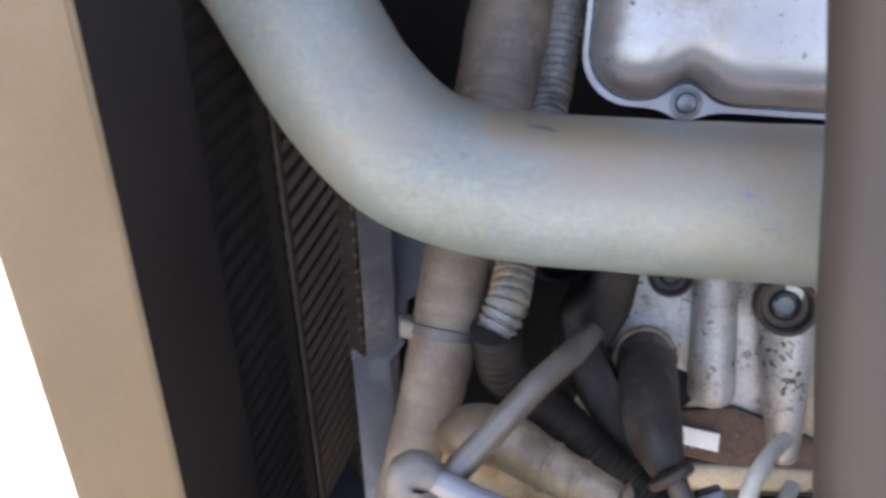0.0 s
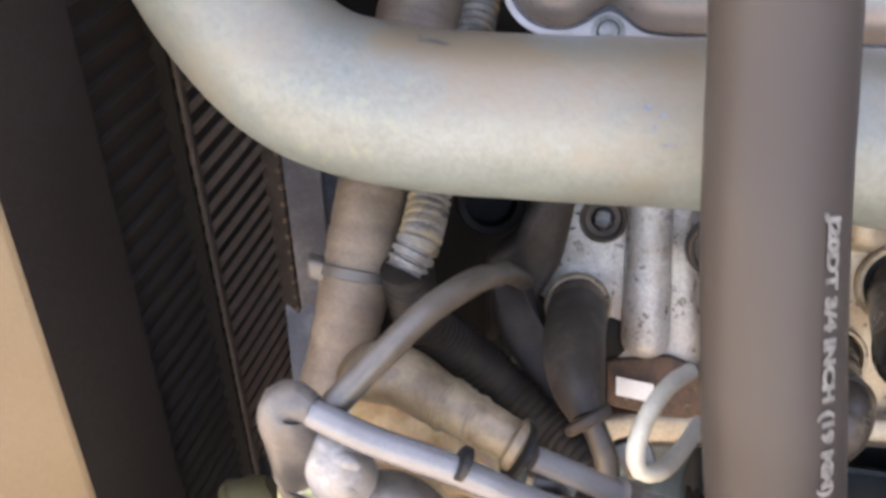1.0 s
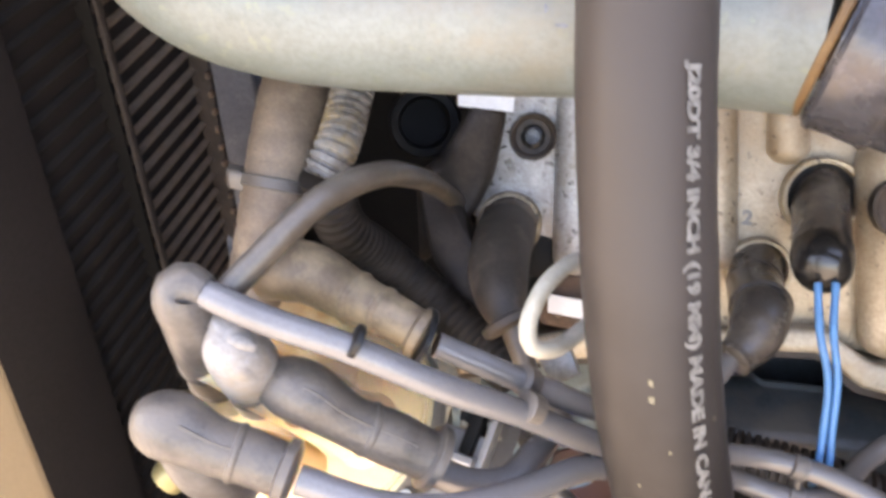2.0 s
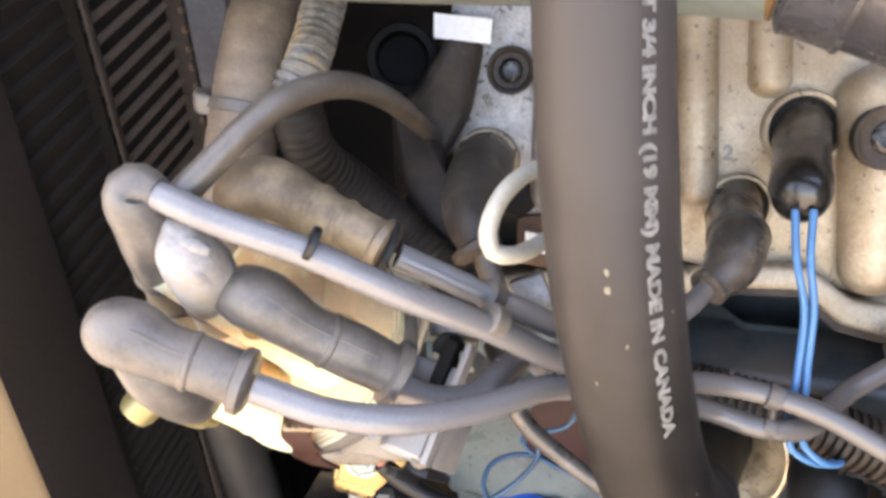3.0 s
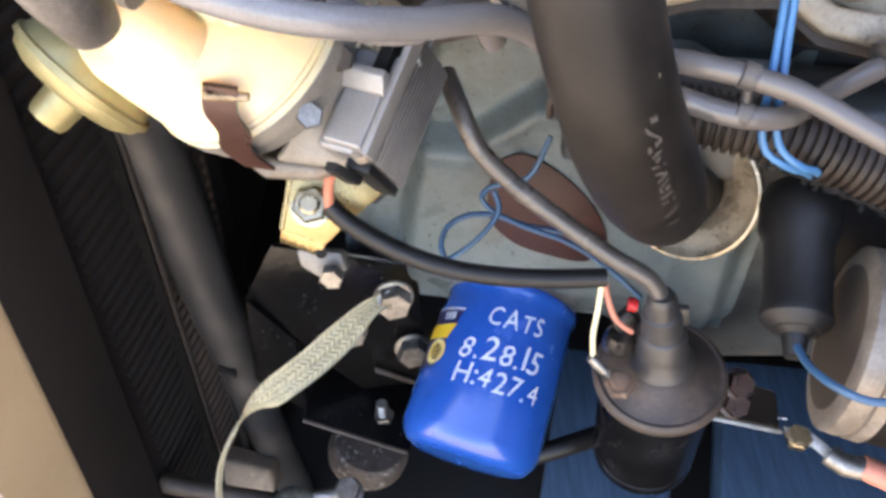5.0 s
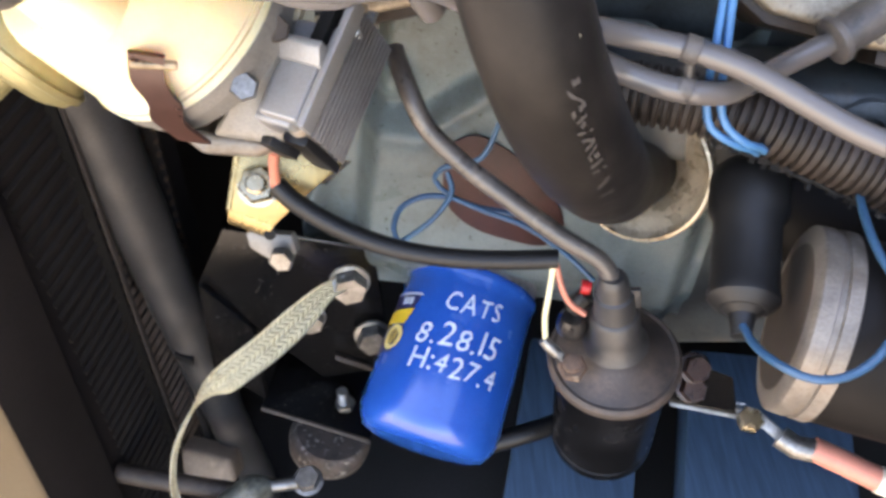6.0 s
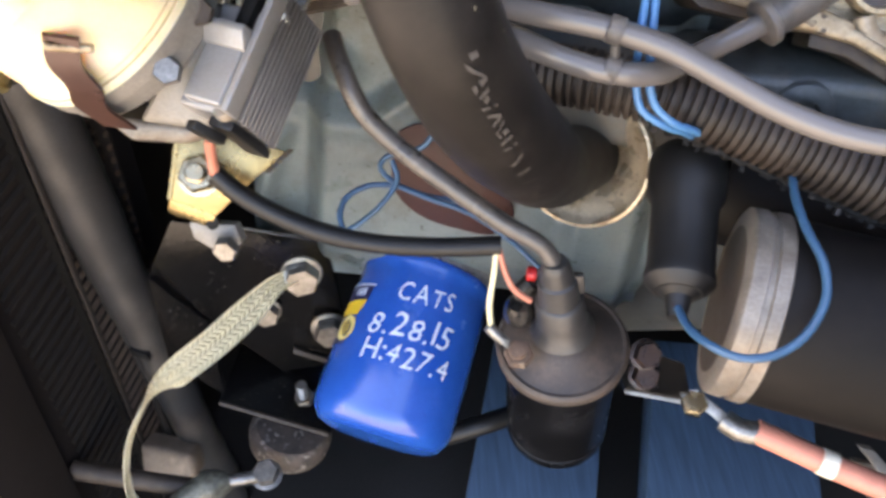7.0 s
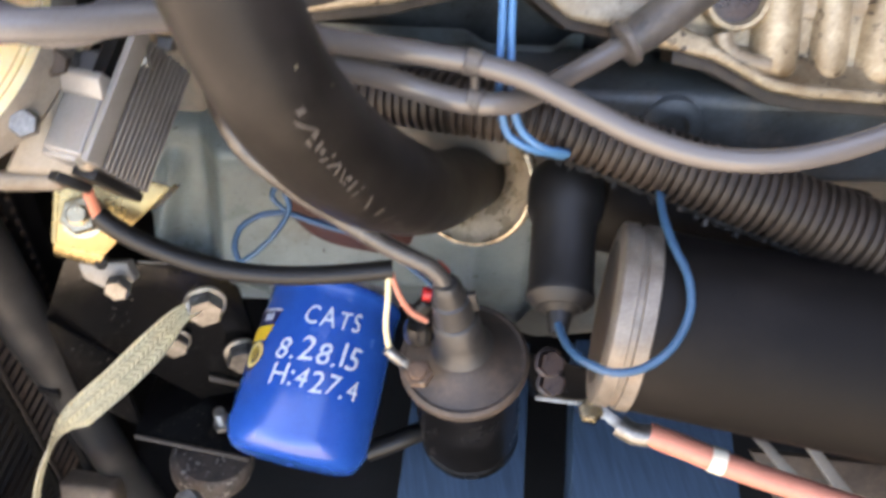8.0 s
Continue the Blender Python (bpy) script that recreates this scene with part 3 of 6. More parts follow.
rows = []
for i in range(125):
    row = []
    for j in range(81):
        x, z = 0.100 + 0.216 * i / 124, 0.600 + 0.177 * j / 80
        at = V((0.1529, 0.3502, 0.0)) + EX * ((x - 0.1529) / EX.x)
        row.append(V((at.x, at.y, z)) - BN * block_relief(x, z))
    rows.append(row)
bm = rings(bmesh.new(), rows, close=False, cap=False)
bmesh.ops.solidify(bm, geom=bm.faces[:], thickness=0.004)
part("side_cover", bm, "block", engine, "painted cast side with a rounded shelf")
part("rail", prism([(0.2086, 0.3113, 0.7732), (0.4583, 0.2730, 0.7749), (0.4773, 0.2701, 0.7348), (0.3678, 0.2869, 0.7289), (0.2803, 0.3003, 0.7337), (0.2066, 0.3116, 0.7360)], BN * 0.04, 0.006, 3), "block_dark", engine, "darker cast rail")
part("plug", lathe((0.3451, 0.2924, 0.7609), V((0.3451, 0.2924, 0.7609)) - BN, [(0, 0.013), (0.004, 0.013), (0.006, 0.010), (0.006, 0.007), (0.003, 0.006)], 32), "block_dark", engine, "pressed core plug")
# maroon decal on the block
DECAL = [(0.1835, 0.3450, 0.7131), (0.1942, 0.3433, 0.7186), (0.2165, 0.3399, 0.7071), (0.2348, 0.3371, 0.6866), (0.2423, 0.3360, 0.6650), (0.2339, 0.3372, 0.6527), (0.2145, 0.3402, 0.6539), (0.1949, 0.3432, 0.6603), (0.1819, 0.3452, 0.6740), (0.1796, 0.3456, 0.6956)]
solo("decal", prism([tuple(c) for c in spline(DECAL + DECAL[:1], 0.004)[:-1]], -BN * 0.0012, 0.0002), "maroon", "worn maroon decal on the engine block", "decal")

# cylinder head
head = thing("cylinder_head", (0.2513, 0.3145, 0.7834), "cast aluminium cylinder head with oily stains", "cylinder head")
part("face", prism([(0.1384, 0.3963, 0.9152), (0.2110, 0.3930, 0.9311), (0.2110, 0.3382, 0.8193), (0.1697, 0.3484, 0.8271), (0.1334, 0.3660, 0.8516)], EN * 0.1, 0.003), "alu", head)
part("face", prism([(0.2110, 0.3930, 0.9311), (0.4281, 0.3829, 0.9786), (0.4577, 0.2944, 0.8072), (0.3539, 0.3051, 0.7964), (0.3032, 0.3192, 0.8093), (0.2448, 0.3299, 0.8129), (0.2110, 0.3382, 0.8193)], EN * 0.1, 0.003), "alu_warm", head, "tan-stained length of the face")
FL = [(0.1306, 0.3345, 0.7956), (0.1787, 0.3328, 0.8072), (0.2314, 0.3255, 0.8134), (0.2561, 0.3223, 0.8192), (0.2846, 0.3176, 0.8231), (0.3024, 0.3077, 0.8131), (0.3244, 0.3033, 0.8110), (0.3420, 0.3005, 0.8110),
      (0.3410, 0.2950, 0.7990), (0.3256, 0.2973, 0.7991), (0.2989, 0.3033, 0.8029), (0.2832, 0.3129, 0.8132), (0.2567, 0.3179, 0.8104), (0.2319, 0.3204, 0.8032), (0.1789, 0.3270, 0.7955), (0.1306, 0.3286, 0.7835)]
part("flange", prism(FL, EN * 0.05, 0.003, 3), "alu_warm", head, "stained lower flange")
part("gasket", prism([V(c) + EN * 0.006 - EZ * 0.004 for c in FL], EN * 0.04, 0.0008), "steel_dark", head, "dark head gasket edge")


def column(a, b, ra, rb, name="rib", material="alu"):
    """A rounded upright rib between two places, round at both ends."""
    a, b = V(a), V(b)
    n = (b - a).length
    prof = [(-ra * 0.8 * math.cos(t), ra * math.sin(t)) for t in (math.pi / 2 * i / 6 for i in range(7))]
    prof += [(n * 0.5, (ra + rb) / 2)]
    prof += [(n + rb * 0.8 * math.sin(t), rb * math.cos(t)) for t in (math.pi / 2 * i / 6 for i in range(7))]
    return part(name, lathe(a, b, prof, 36), material, head)


# ribs and bolt columns down the face
column((0.1824, 0.3796, 0.8994), (0.1830, 0.3491, 0.8372), 0.0095, 0.0105)
column((0.2120, 0.3659, 0.8853), (0.2141, 0.3320, 0.8168), 0.0145, 0.007)
column((0.2378, 0.3794, 0.9117), (0.2426, 0.3445, 0.8419), 0.0085, 0.0085, material="alu_warm")
column((0.2658, 0.3709, 0.9077), (0.2674, 0.3597, 0.8853), 0.008, 0.0085, material="alu_warm")
column((0.3086, 0.3480, 0.8836), (0.3108, 0.3169, 0.8207), 0.017, 0.012, material="alu_warm")
column((0.3367, 0.3646, 0.9172), (0.3465, 0.3215, 0.8322), 0.0095, 0.0095, material="alu_warm")
column((0.3689, 0.3605, 0.9188), (0.3788, 0.3163, 0.8362), 0.014, 0.008, material="alu_warm")


def socket_bolt(at, r, out=0.006):
    at = V(at)
    t = thing("head_bolt", at, "dark recessed socket bolt in the cylinder head", "bolt", "bolts in the cylinder head")
    # recess is dark brown to paint in the shadow inside it
    part("recess", lathe(at + EN * 0.004, at - EN, [(0, r), (0.004 + out, r), (0.0046 + out, r * 0.94), (0.004 + out, r * 0.84), (0.0054, r * 0.74), (0.0050, r * 0.2)], 36), "steel_dark", t)
    part("bolt_head", lathe(at - EN * (out * 0.2 - 0.002), at - EN, [(0, r * 0.52), (0.003, r * 0.52), (0.0042, r * 0.44), (0.0046, r * 0.34), (0.0030, r * 0.30), (0.0028, r * 0.1)], 28), "rubber", t, "oily black bolt head")
    return t


socket_bolt((0.1635, 0.3761, 0.8818), 0.0102, 0.004)
socket_bolt((0.2063, 0.3518, 0.8835), 0.0125)
socket_bolt((0.3042, 0.3284, 0.8767), 0.0125, 0.002)
socket_bolt((0.3636, 0.3421, 0.9059), 0.0125)
# cast figure on the face
co, fa = letters("2", 0.0085, 0.0004)
FIG = V((0.2513, 0.3487, 0.8550))
part("figure", lay(co, fa, lambda x, y: FIG + EX * x + EZ * y), "alu_dull", head, "cast figure in the metal")
part("base", prism([(0.1666, 0.3454, 0.8270), (0.1928, 0.3432, 0.8328), (0.2278, 0.3331, 0.8233), (0.2300, 0.3249, 0.8072), (0.2016, 0.3287, 0.8061), (0.1675, 0.3362, 0.8084)], EN * 0.02, 0.003, 2), "rust", head, "rusty brown foot of the casting")
part("white_patch", prism([(0.1706, 0.3398, 0.8235), (0.1866, 0.3367, 0.8222), (0.1860, 0.3331, 0.8148), (0.1709, 0.3361, 0.8162)], -EN * 0.0008), "white_label", head, "white patch, paper label below and painted daylight above")
# upper patch paints daylight showing past the head; only the lower is paper
part("white_patch", prism([(0.1306, 0.3794, 0.9057), (0.1547, 0.3753, 0.9048), (0.1539, 0.3710, 0.8959), (0.1306, 0.3750, 0.8967)], EN * 0.0012), "white_label", head, "white patch, paper label below and painted daylight above")

# coolant outlet at the end of the head
outlet = thing("coolant_outlet", (0.1284, 0.3535, 0.8476), "dark dusty coolant outlet casting at the head's end", "casting")
part("body", prism([(0.1359, 0.3733, 0.8995), (0.1513, 0.3740, 0.8966), (0.1455, 0.3612, 0.8686), (0.1358, 0.3531, 0.8537), (0.1132, 0.3475, 0.8306), (0.1120, 0.3574, 0.8734), (0.1229, 0.3597, 0.8815)], EN * 0.04, 0.006, 3), "steel_dark", outlet)
part("neck", lathe((0.1134, 0.4268, 0.8628), (0.1159, 0.3906, 0.8811), [(0, 0.017), (0.03, 0.017), (0.036, 0.0155), (0.036, 0.012), (0.02, 0.011)], 36), "neck_black", outlet, "black rubber end cap")
part("web", prism([(0.1118, 0.3593, 0.8723), (0.1248, 0.3661, 0.8728), (0.1383, 0.3328, 0.8526), (0.1521, 0.3097, 0.8293), (0.1383, 0.3096, 0.8294), (0.1193, 0.3340, 0.8461)], EN * 0.02, 0.005, 3), "steel_dark", outlet)

# lower flange of the head past the leads
RIM = [V(c) for c in ((0.3400, 0.2925, 0.7938), (0.3549, 0.2890, 0.7914), (0.3661, 0.2849, 0.7865), (0.3774, 0.2806, 0.7813), (0.3920, 0.2773, 0.7792), (0.4240, 0.2719, 0.7782), (0.4611, 0.2669, 0.7794))]
part("flange", prism(RIM + [c + EZ * 0.0052 for c in reversed(RIM)], EN * 0.03, 0.0018, 3), "alu_stained", head, "stained lower flange rim")
part("wall", prism([c + EZ * 0.002 + EN * 0.0135 for c in RIM] + [c + EZ * 0.034 + EN * 0.0135 for c in reversed(RIM)], EN * 0.02), "alu_stained", head, "brown-stained recessed wall")
part("flange", prism([(0.3229, 0.3015, 0.8069), (0.3256, 0.2955, 0.7955), (0.3400, 0.2925, 0.7938), (0.3560, 0.2887, 0.7910), (0.3545, 0.2925, 0.7985), (0.3400, 0.2970, 0.8030)], EN * 0.03, 0.003, 3), "alu_stained", head, "stained end of the flange")
part("floor", prism([c + EZ * 0.0048 + EN * 0.004 for c in RIM] + [c + EZ * 0.0075 + EN * 0.016 for c in reversed(RIM)], EN * 0.006, 0.001), "alu_stained", head, "sloping floor behind the rim")
part("gasket", prism([c + EN * 0.0045 - EZ * 0.0052 for c in RIM] + [c + EN * 0.0045 + EZ * 0.001 for c in reversed(RIM)], EN * 0.02, 0.0008), "steel_dark", head, "dark oily gasket edge")
column((0.3850, 0.3150, 0.8300), (0.3835, 0.2955, 0.7845), 0.0075, 0.0100, material="alu_stained")
column((0.4065, 0.3105, 0.8200), (0.4065, 0.2925, 0.7825), 0.0070, 0.0080, material="alu_stained")
column((0.4290, 0.3090, 0.8250), (0.4270, 0.2895, 0.7825), 0.0080, 0.0100, material="alu_stained")
port = V((0.3655, 0.3075, 0.8085))
well = part("port", lathe(port, port - EN, [(0.0, 0.0135), (0.005, 0.0135), (0.0065, 0.0125), (0.0066, 0.0108), (0.003, 0.010), (0.0025, 0.0005)], 36), "alu_stained", head, "round port boss")
part("hole", lathe(port - EN * 0.0032, port - EN, [(0, 0.0099), (0.0002, 0.006), (0.0003, 0.0005)], 30), "nut_rust", well, "rust-brown hollow")
lip = [V(c) for c in ((0.3587, 0.2929, 0.8005), (0.3604, 0.2900, 0.7958), (0.3649, 0.2878, 0.7925), (0.3710, 0.2858, 0.7903), (0.3783, 0.2843, 0.7896))]
part("web", tube([c + EN * 0.006 for c in lip], 0.0042, 16, 0.003), "alu_warm", head, "curved cast web")

# valve cover with its flange
cover = thing("valve_cover", (0.1642, 0.3697, 0.9646), "silvery cast aluminium valve cover with rounded edges", "valve cover")
CV = V((0.1184, 0.3723, 0.9683))
CX, CZ, CY = EX, EZ, EN


def outline(x0, z0, x1, z1, r, notches=(), dip=0.0, wide=0.0):
    """A rounded outline whose lower edge dips inward at the notches."""
    pts = []
    for cx, cz, a0 in ((x0 + r, z0 + r, 180), (x1 - r, z0 + r, 270), (x1 - r, z1 - r, 0), (x0 + r, z1 - r, 90)):
        pts += [(cx + r * math.cos(radians(a0 + 10 * k)), cz + r * math.sin(radians(a0 + 10 * k))) for k in range(10)]
        if a0 == 180:
            for i in range(1, 160):
                x = x0 + r + (x1 - x0 - 2 * r) * i / 160
                lift = max([math.exp(-((x - c) / wide) ** 2 * 2) for c in notches] + [0]) * dip
                pts.append((x, z0 + lift))
    return pts


TABS = (0.037, 0.150, 0.266)
loops = []
for lift, inset in ((0.0, -0.0005), (0.004, 0.0), (0.012, 0.0012), (0.017, 0.0035), (0.021, 0.008), (0.0228, 0.014), (0.0235, 0.022)):
    o = outline(inset, inset, 0.36 - inset, 0.10 - inset, 0.018 - min(inset, 0.010), TABS, 0.0085 * (1 - inset * 25) if inset < 0.04 else 0, 0.0125)
    loops.append([CV + CX * x + CZ * z - CY * lift for x, z in o])
part("shell", rings(bmesh.new(), loops), "cover", cover)
# black ring stands in for the shadow between shell and flange
o = outline(-0.0014, -0.0014, 0.3614, 0.1014, 0.019, TABS, 0.0075, 0.0125)
part("gasket", rings(bmesh.new(), [[CV + CX * x + CZ * z + CY * k for x, z in o] for k in (0.002, -0.0016, -0.0018)]), "rubber", cover, "black line painting the shadow between shell and flange")
o = outline(-0.0034, -0.0034, 0.3634, 0.1034, 0.02, TABS, -0.004, 0.011)
cover_flange = part("flange", rings(bmesh.new(), [[CV + CX * x + CZ * z + CY * k for x, z in o] for k in (0.003, -0.0008, -0.0012)]), "cover", cover, "thin bolted flange")
for bx in TABS:
    tab = CV + CX * bx - CZ * 0.001 - CY * 0.001
    part("washer", lathe(tab, tab - CY, [(0, 0.0062), (0.001, 0.0062), (0.0012, 0.005)], 28), "zinc", cover_flange, "zinc washer")
    part("screw", lathe(tab, tab - CY, [(0.001, 0.0042), (0.003, 0.0042), (0.0042, 0.0034), (0.0046, 0.002)], 24), "zinc", cover_flange, "round zinc screw head")


def plug_ring(at, r, out):
    at = V(at)
    well = part("plug_well", lathe(at + EN * 0.002, at - EN, [(0, r), (0.004 + out, r), (0.005 + out, r * 0.95), (0.005 + out, r * 0.86), (0.001, r * 0.82)], 36), "alu_stained", head, "raised plug well rim")
    # shallow black disc paints the shade of a deep hole
    part("hole", lathe(at + EN * 0.002, at - EN, [(0.0032, r * 0.84), (0.0034, r * 0.4), (0.0034, 0.0005)], 32), "neck_black", well, "black disc painting the shaded hole inside the rim")
    return well


plug_ring((0.2820, 0.3510, 0.8675), 0.0166, 0.002)
plug_ring((0.2589, 0.3399, 0.8377), 0.0140, 0.002)
plug_ring((0.1539, 0.3604, 0.8468), 0.0145, 0.002)
wa, wb = V((0.1537, 0.3571, 0.8483)), V((0.1499, 0.3333, 0.8564))
part("plug_seal", lathe(wa, wb, [(0, 0.0122), (0.012, 0.0124), (0.0185, 0.0124), (0.0195, 0.0116), (0.0197, 0.006)], 32), "seal_tan", head, "brown plug tube")
part("plug_nut", hexagon(wa + (wb - wa).normalized() * 0.004, wb - wa, 0.0138, 0.011, 0.4, 0.10), "seal_tan", head, "brown hexagon of the plug")
# black disc paints the shade between plug and column
part("cavity", lathe((0.1675, 0.3542, 0.8337), V((0.1675, 0.3542, 0.8337)) - EN, [(0, 0.0095), (0.0022, 0.0095), (0.0026, 0.0085), (0.0024, 0.0005)], 28), "neck_black", head, "black disc painting the shaded hollow beside the plug")

# ---- spark plug boots and the sender cap ----
cap = thing("sender_cap", (0.2719, 0.3277, 0.8772), "black rubber sender cap with two blue wires", "cap")
a, b = V((0.2836, 0.3556, 0.8676)), V((0.2638, 0.2986, 0.8681))
L = (b - a).length
part("sleeve", lathe(a, b, [(0, 0.0112), (L * 0.7, 0.0108), (L * 0.82, 0.0110)], 32), "plug_rubber", cap)
cx = (b - a).normalized()
part("tip", lathe(a + cx * (L * 0.80), b, [(0, 0.0113), (L * 0.10, 0.0112), (L * 0.17, 0.0104), (L * 0.20 + 0.0015, 0.0092), (L * 0.20 + 0.0034, 0.0070), (L * 0.20 + 0.0046, 0.0040), (L * 0.20 + 0.0050, 0.0005)], 32), "rubber", cap, "glossy rounded tip")
BW = [((0.2596, 0.2921, 0.8677), (0.2596, 0.2797, 0.8542), (0.2633, 0.2717, 0.8399), (0.2630, 0.2630, 0.8229), (0.2618, 0.2559, 0.8098), (0.2638, 0.2570, 0.7952), (0.2669, 0.2540, 0.7853), (0.2764, 0.2525, 0.7794), (0.2839, 0.2556, 0.7752), (0.2927, 0.2650, 0.7661)),
      ((0.2661, 0.2921, 0.8677), (0.2644, 0.2798, 0.8542), (0.2667, 0.2717, 0.8398), (0.2662, 0.2630, 0.8229), (0.2659, 0.2559, 0.8098), (0.2676, 0.2548, 0.7964), (0.2717, 0.2533, 0.7867), (0.2790, 0.2511, 0.7813), (0.2865, 0.2542, 0.7770), (0.2960, 0.2649, 0.7665))]
for pts in BW:
    wire("blue_wire", pts, 0.0014, "blue_wire", "bright blue wire hanging from the sender cap", group="blue sender wires")


def straight_boot(pts, material, label, collar_at=None, ridges=(), rough=0.045, seam=False):
    t = thing("spark_plug_boot", pts[0][:3], label, "boot", "spark plug boots")
    body = part("sleeve", tube(pts, seg=28, step=0.002, wobble=rough), material, t)
    ln = spline(pts, 0.0015)
    for k in ridges:
        i = int(k * (len(ln) - 1))
        c, ax = V(ln[i][:3]), V(ln[min(i + 1, len(ln) - 1)][:3] - ln[max(i - 1, 0)][:3]).normalized()
        r = ln[i][3]
        part("ridge", lathe(c - ax * 0.0012, c + ax, [(0, r * 0.98), (0.0004, r * 1.055), (0.0014, r * 1.075), (0.002, r * 1.055), (0.0026, r * 0.98)], 28), material, body)
    if seam:
        fr_ = frames(ln)
        top = []
        for i in range(int(len(ln) * 0.12), int(len(ln) * 0.92), 5):
            at, tan, u, w = fr_[i]
            out = V((0.15, -0.55, 0.82))
            out = (out - tan * out.dot(tan)).normalized()
            top.append((*(at + out * (ln[i][3] - 0.0001)), 0.0004))
        part("mould_seam", tube(top, seg=8, step=0.002), material, body)
    if collar_at:
        p, ax, r = V(collar_at[0]), V(collar_at[1]), collar_at[2]
        part("collar", lathe(p, p + ax, [(0, r * 0.8), (0.001, r), (0.0035, r), (0.0045, r * 0.8)], 28), material, body)
    return t


straight_boot([(*(0.2595, 0.3434, 0.8397), 0.0105), (*(0.2503, 0.3177, 0.8436), 0.0105), (*(0.2443, 0.2950, 0.8499), 0.0108), (*(0.2394, 0.2861, 0.8463), 0.0095), (*(0.2305, 0.2779, 0.8438), 0.006)], "plug_rubber", "dark dusty rubber boot pushed over a spark plug",
              ((0.2325, 0.2795, 0.8443), V((0.2269, 0.2745, 0.8426)) - V((0.2325, 0.2795, 0.8443)), 0.0072), (0.30, 0.62))
straight_boot([(*(0.1517, 0.3455, 0.8527), 0.0125), (*(0.1488, 0.3287, 0.8570), 0.0122), (*(0.1465, 0.3100, 0.8586), 0.0118), (*(0.1471, 0.2963, 0.8567), 0.0098), (*(0.1496, 0.2860, 0.8528), 0.0066)], "boot_brown", "brown dusty boot pushed over a spark plug",
              ((0.1467, 0.2787, 0.8615), V((0.1523, 0.2707, 0.8548)) - V((0.1467, 0.2787, 0.8615)), 0.009))
wire("plug_lead", [(0.1490, 0.2796, 0.8592), (0.1542, 0.2707, 0.8492), (0.1573, 0.2644, 0.8362), (0.1645, 0.2634, 0.8336), (0.1705, 0.2575, 0.8254)], 0.0042, "lead_dusty", "dusty grey ignition lead", "lead", "ignition leads")
wire("plug_lead", [(0.2310, 0.2785, 0.8446), (0.2199, 0.2687, 0.8398), (0.2016, 0.2601, 0.8370), (0.1736, 0.2388, 0.8591), (0.1620, 0.2338, 0.8694), (0.1465, 0.2329, 0.8786), (0.1245, 0.2337, 0.8902)], 0.0038, "lead_grey", "grey ignition lead between distributor and plug", "lead", "ignition leads")
wire("plug_lead", [(0.0580, 0.2261, 0.9182), (0.0657, 0.2237, 0.9164), (0.0805, 0.2193, 0.9119), (0.1032, 0.2164, 0.9041), (0.1232, 0.2159, 0.8929), (0.1494, 0.2208, 0.8756), (0.1729, 0.2291, 0.8543), (0.1989, 0.2425, 0.8333), (0.2240, 0.2530, 0.8215), (0.2380, 0.2545, 0.8180), (0.2526, 0.2521, 0.8158), (0.2686, 0.2465, 0.8126), (0.2861, 0.2379, 0.8066), (0.3032, 0.2286, 0.8011), (0.3239, 0.2204, 0.7974), (0.3472, 0.2165, 0.7973), (0.3690, 0.2167, 0.8010), (0.3924, 0.2206, 0.8061), (0.4293, 0.2295, 0.8158)], 0.0040, "lead_grey", "long grey ignition lead crossing the engine", "lead", "ignition leads")
wire("plug_lead", [(0.0883, 0.2016, 0.8708), (0.1080, 0.1980, 0.8654), (0.1259, 0.1998, 0.8609), (0.1463, 0.2087, 0.8557), (0.1712, 0.2247, 0.8483), (0.1979, 0.2413, 0.8248), (0.2200, 0.2520, 0.8130), (0.2350, 0.2530, 0.8060), (0.2491, 0.2491, 0.8033), (0.2657, 0.2502, 0.8014), (0.2793, 0.2618, 0.7983), (0.2923, 0.2728, 0.7974), (0.3133, 0.2826, 0.8025)], 0.0042, "lead_grey", "long grey ignition lead crossing the engine", "lead", "ignition leads")
wire("plug_lead", [(0.1243, 0.2150, 0.8580), (0.1349, 0.2156, 0.8517), (0.1467, 0.2190, 0.8495), (0.1530, 0.2265, 0.8494), (0.1623, 0.2425, 0.8440), (0.1705, 0.2575, 0.8254)], 0.0046, "lead_grey", "grey ignition lead curling from the distributor", "lead", "ignition leads")
# clips that hold leads side by side
for c, e, ax in (((0.2524, 0.2512, 0.8163), (0.2528, 0.2489, 0.8037), (0.0160, -0.0056, -0.0032)), ((0.1518, 0.2218, 0.8769), (0.1515, 0.2327, 0.8765), (0.0235, 0.0083, -0.0213))):
    c, e, ax = V(c), V(e), V(ax).normalized()
    t = thing("lead_clip", c, "grey plastic clip holding two leads", "clip", "lead clips")
    for q in (c, e):
        part("ring", lathe(q - ax * 0.003, q + ax, [(0, 0.0042), (0.0003, 0.0046), (0.0047, 0.0046), (0.005, 0.0042)], 20), "boot_grey", t)
    part("bridge", tube([c, (c + e) / 2, e], 0.0018, 10), "boot_grey", t)
straight_boot([(*(0.3133, 0.2826, 0.8025), 0.0062), (*(0.3198, 0.2847, 0.8058), 0.0075), (*(0.3311, 0.2896, 0.8113), 0.0078), (*(0.3500, 0.2995, 0.8205), 0.0085), (*(0.3735, 0.3218, 0.8259), 0.0085)], "boot_grey", "grey rubber boot running up to a spark plug",
              ((0.3129, 0.2824, 0.8022), V((0.3198, 0.2847, 0.8058)) - V((0.3129, 0.2824, 0.8022)), 0.0090))

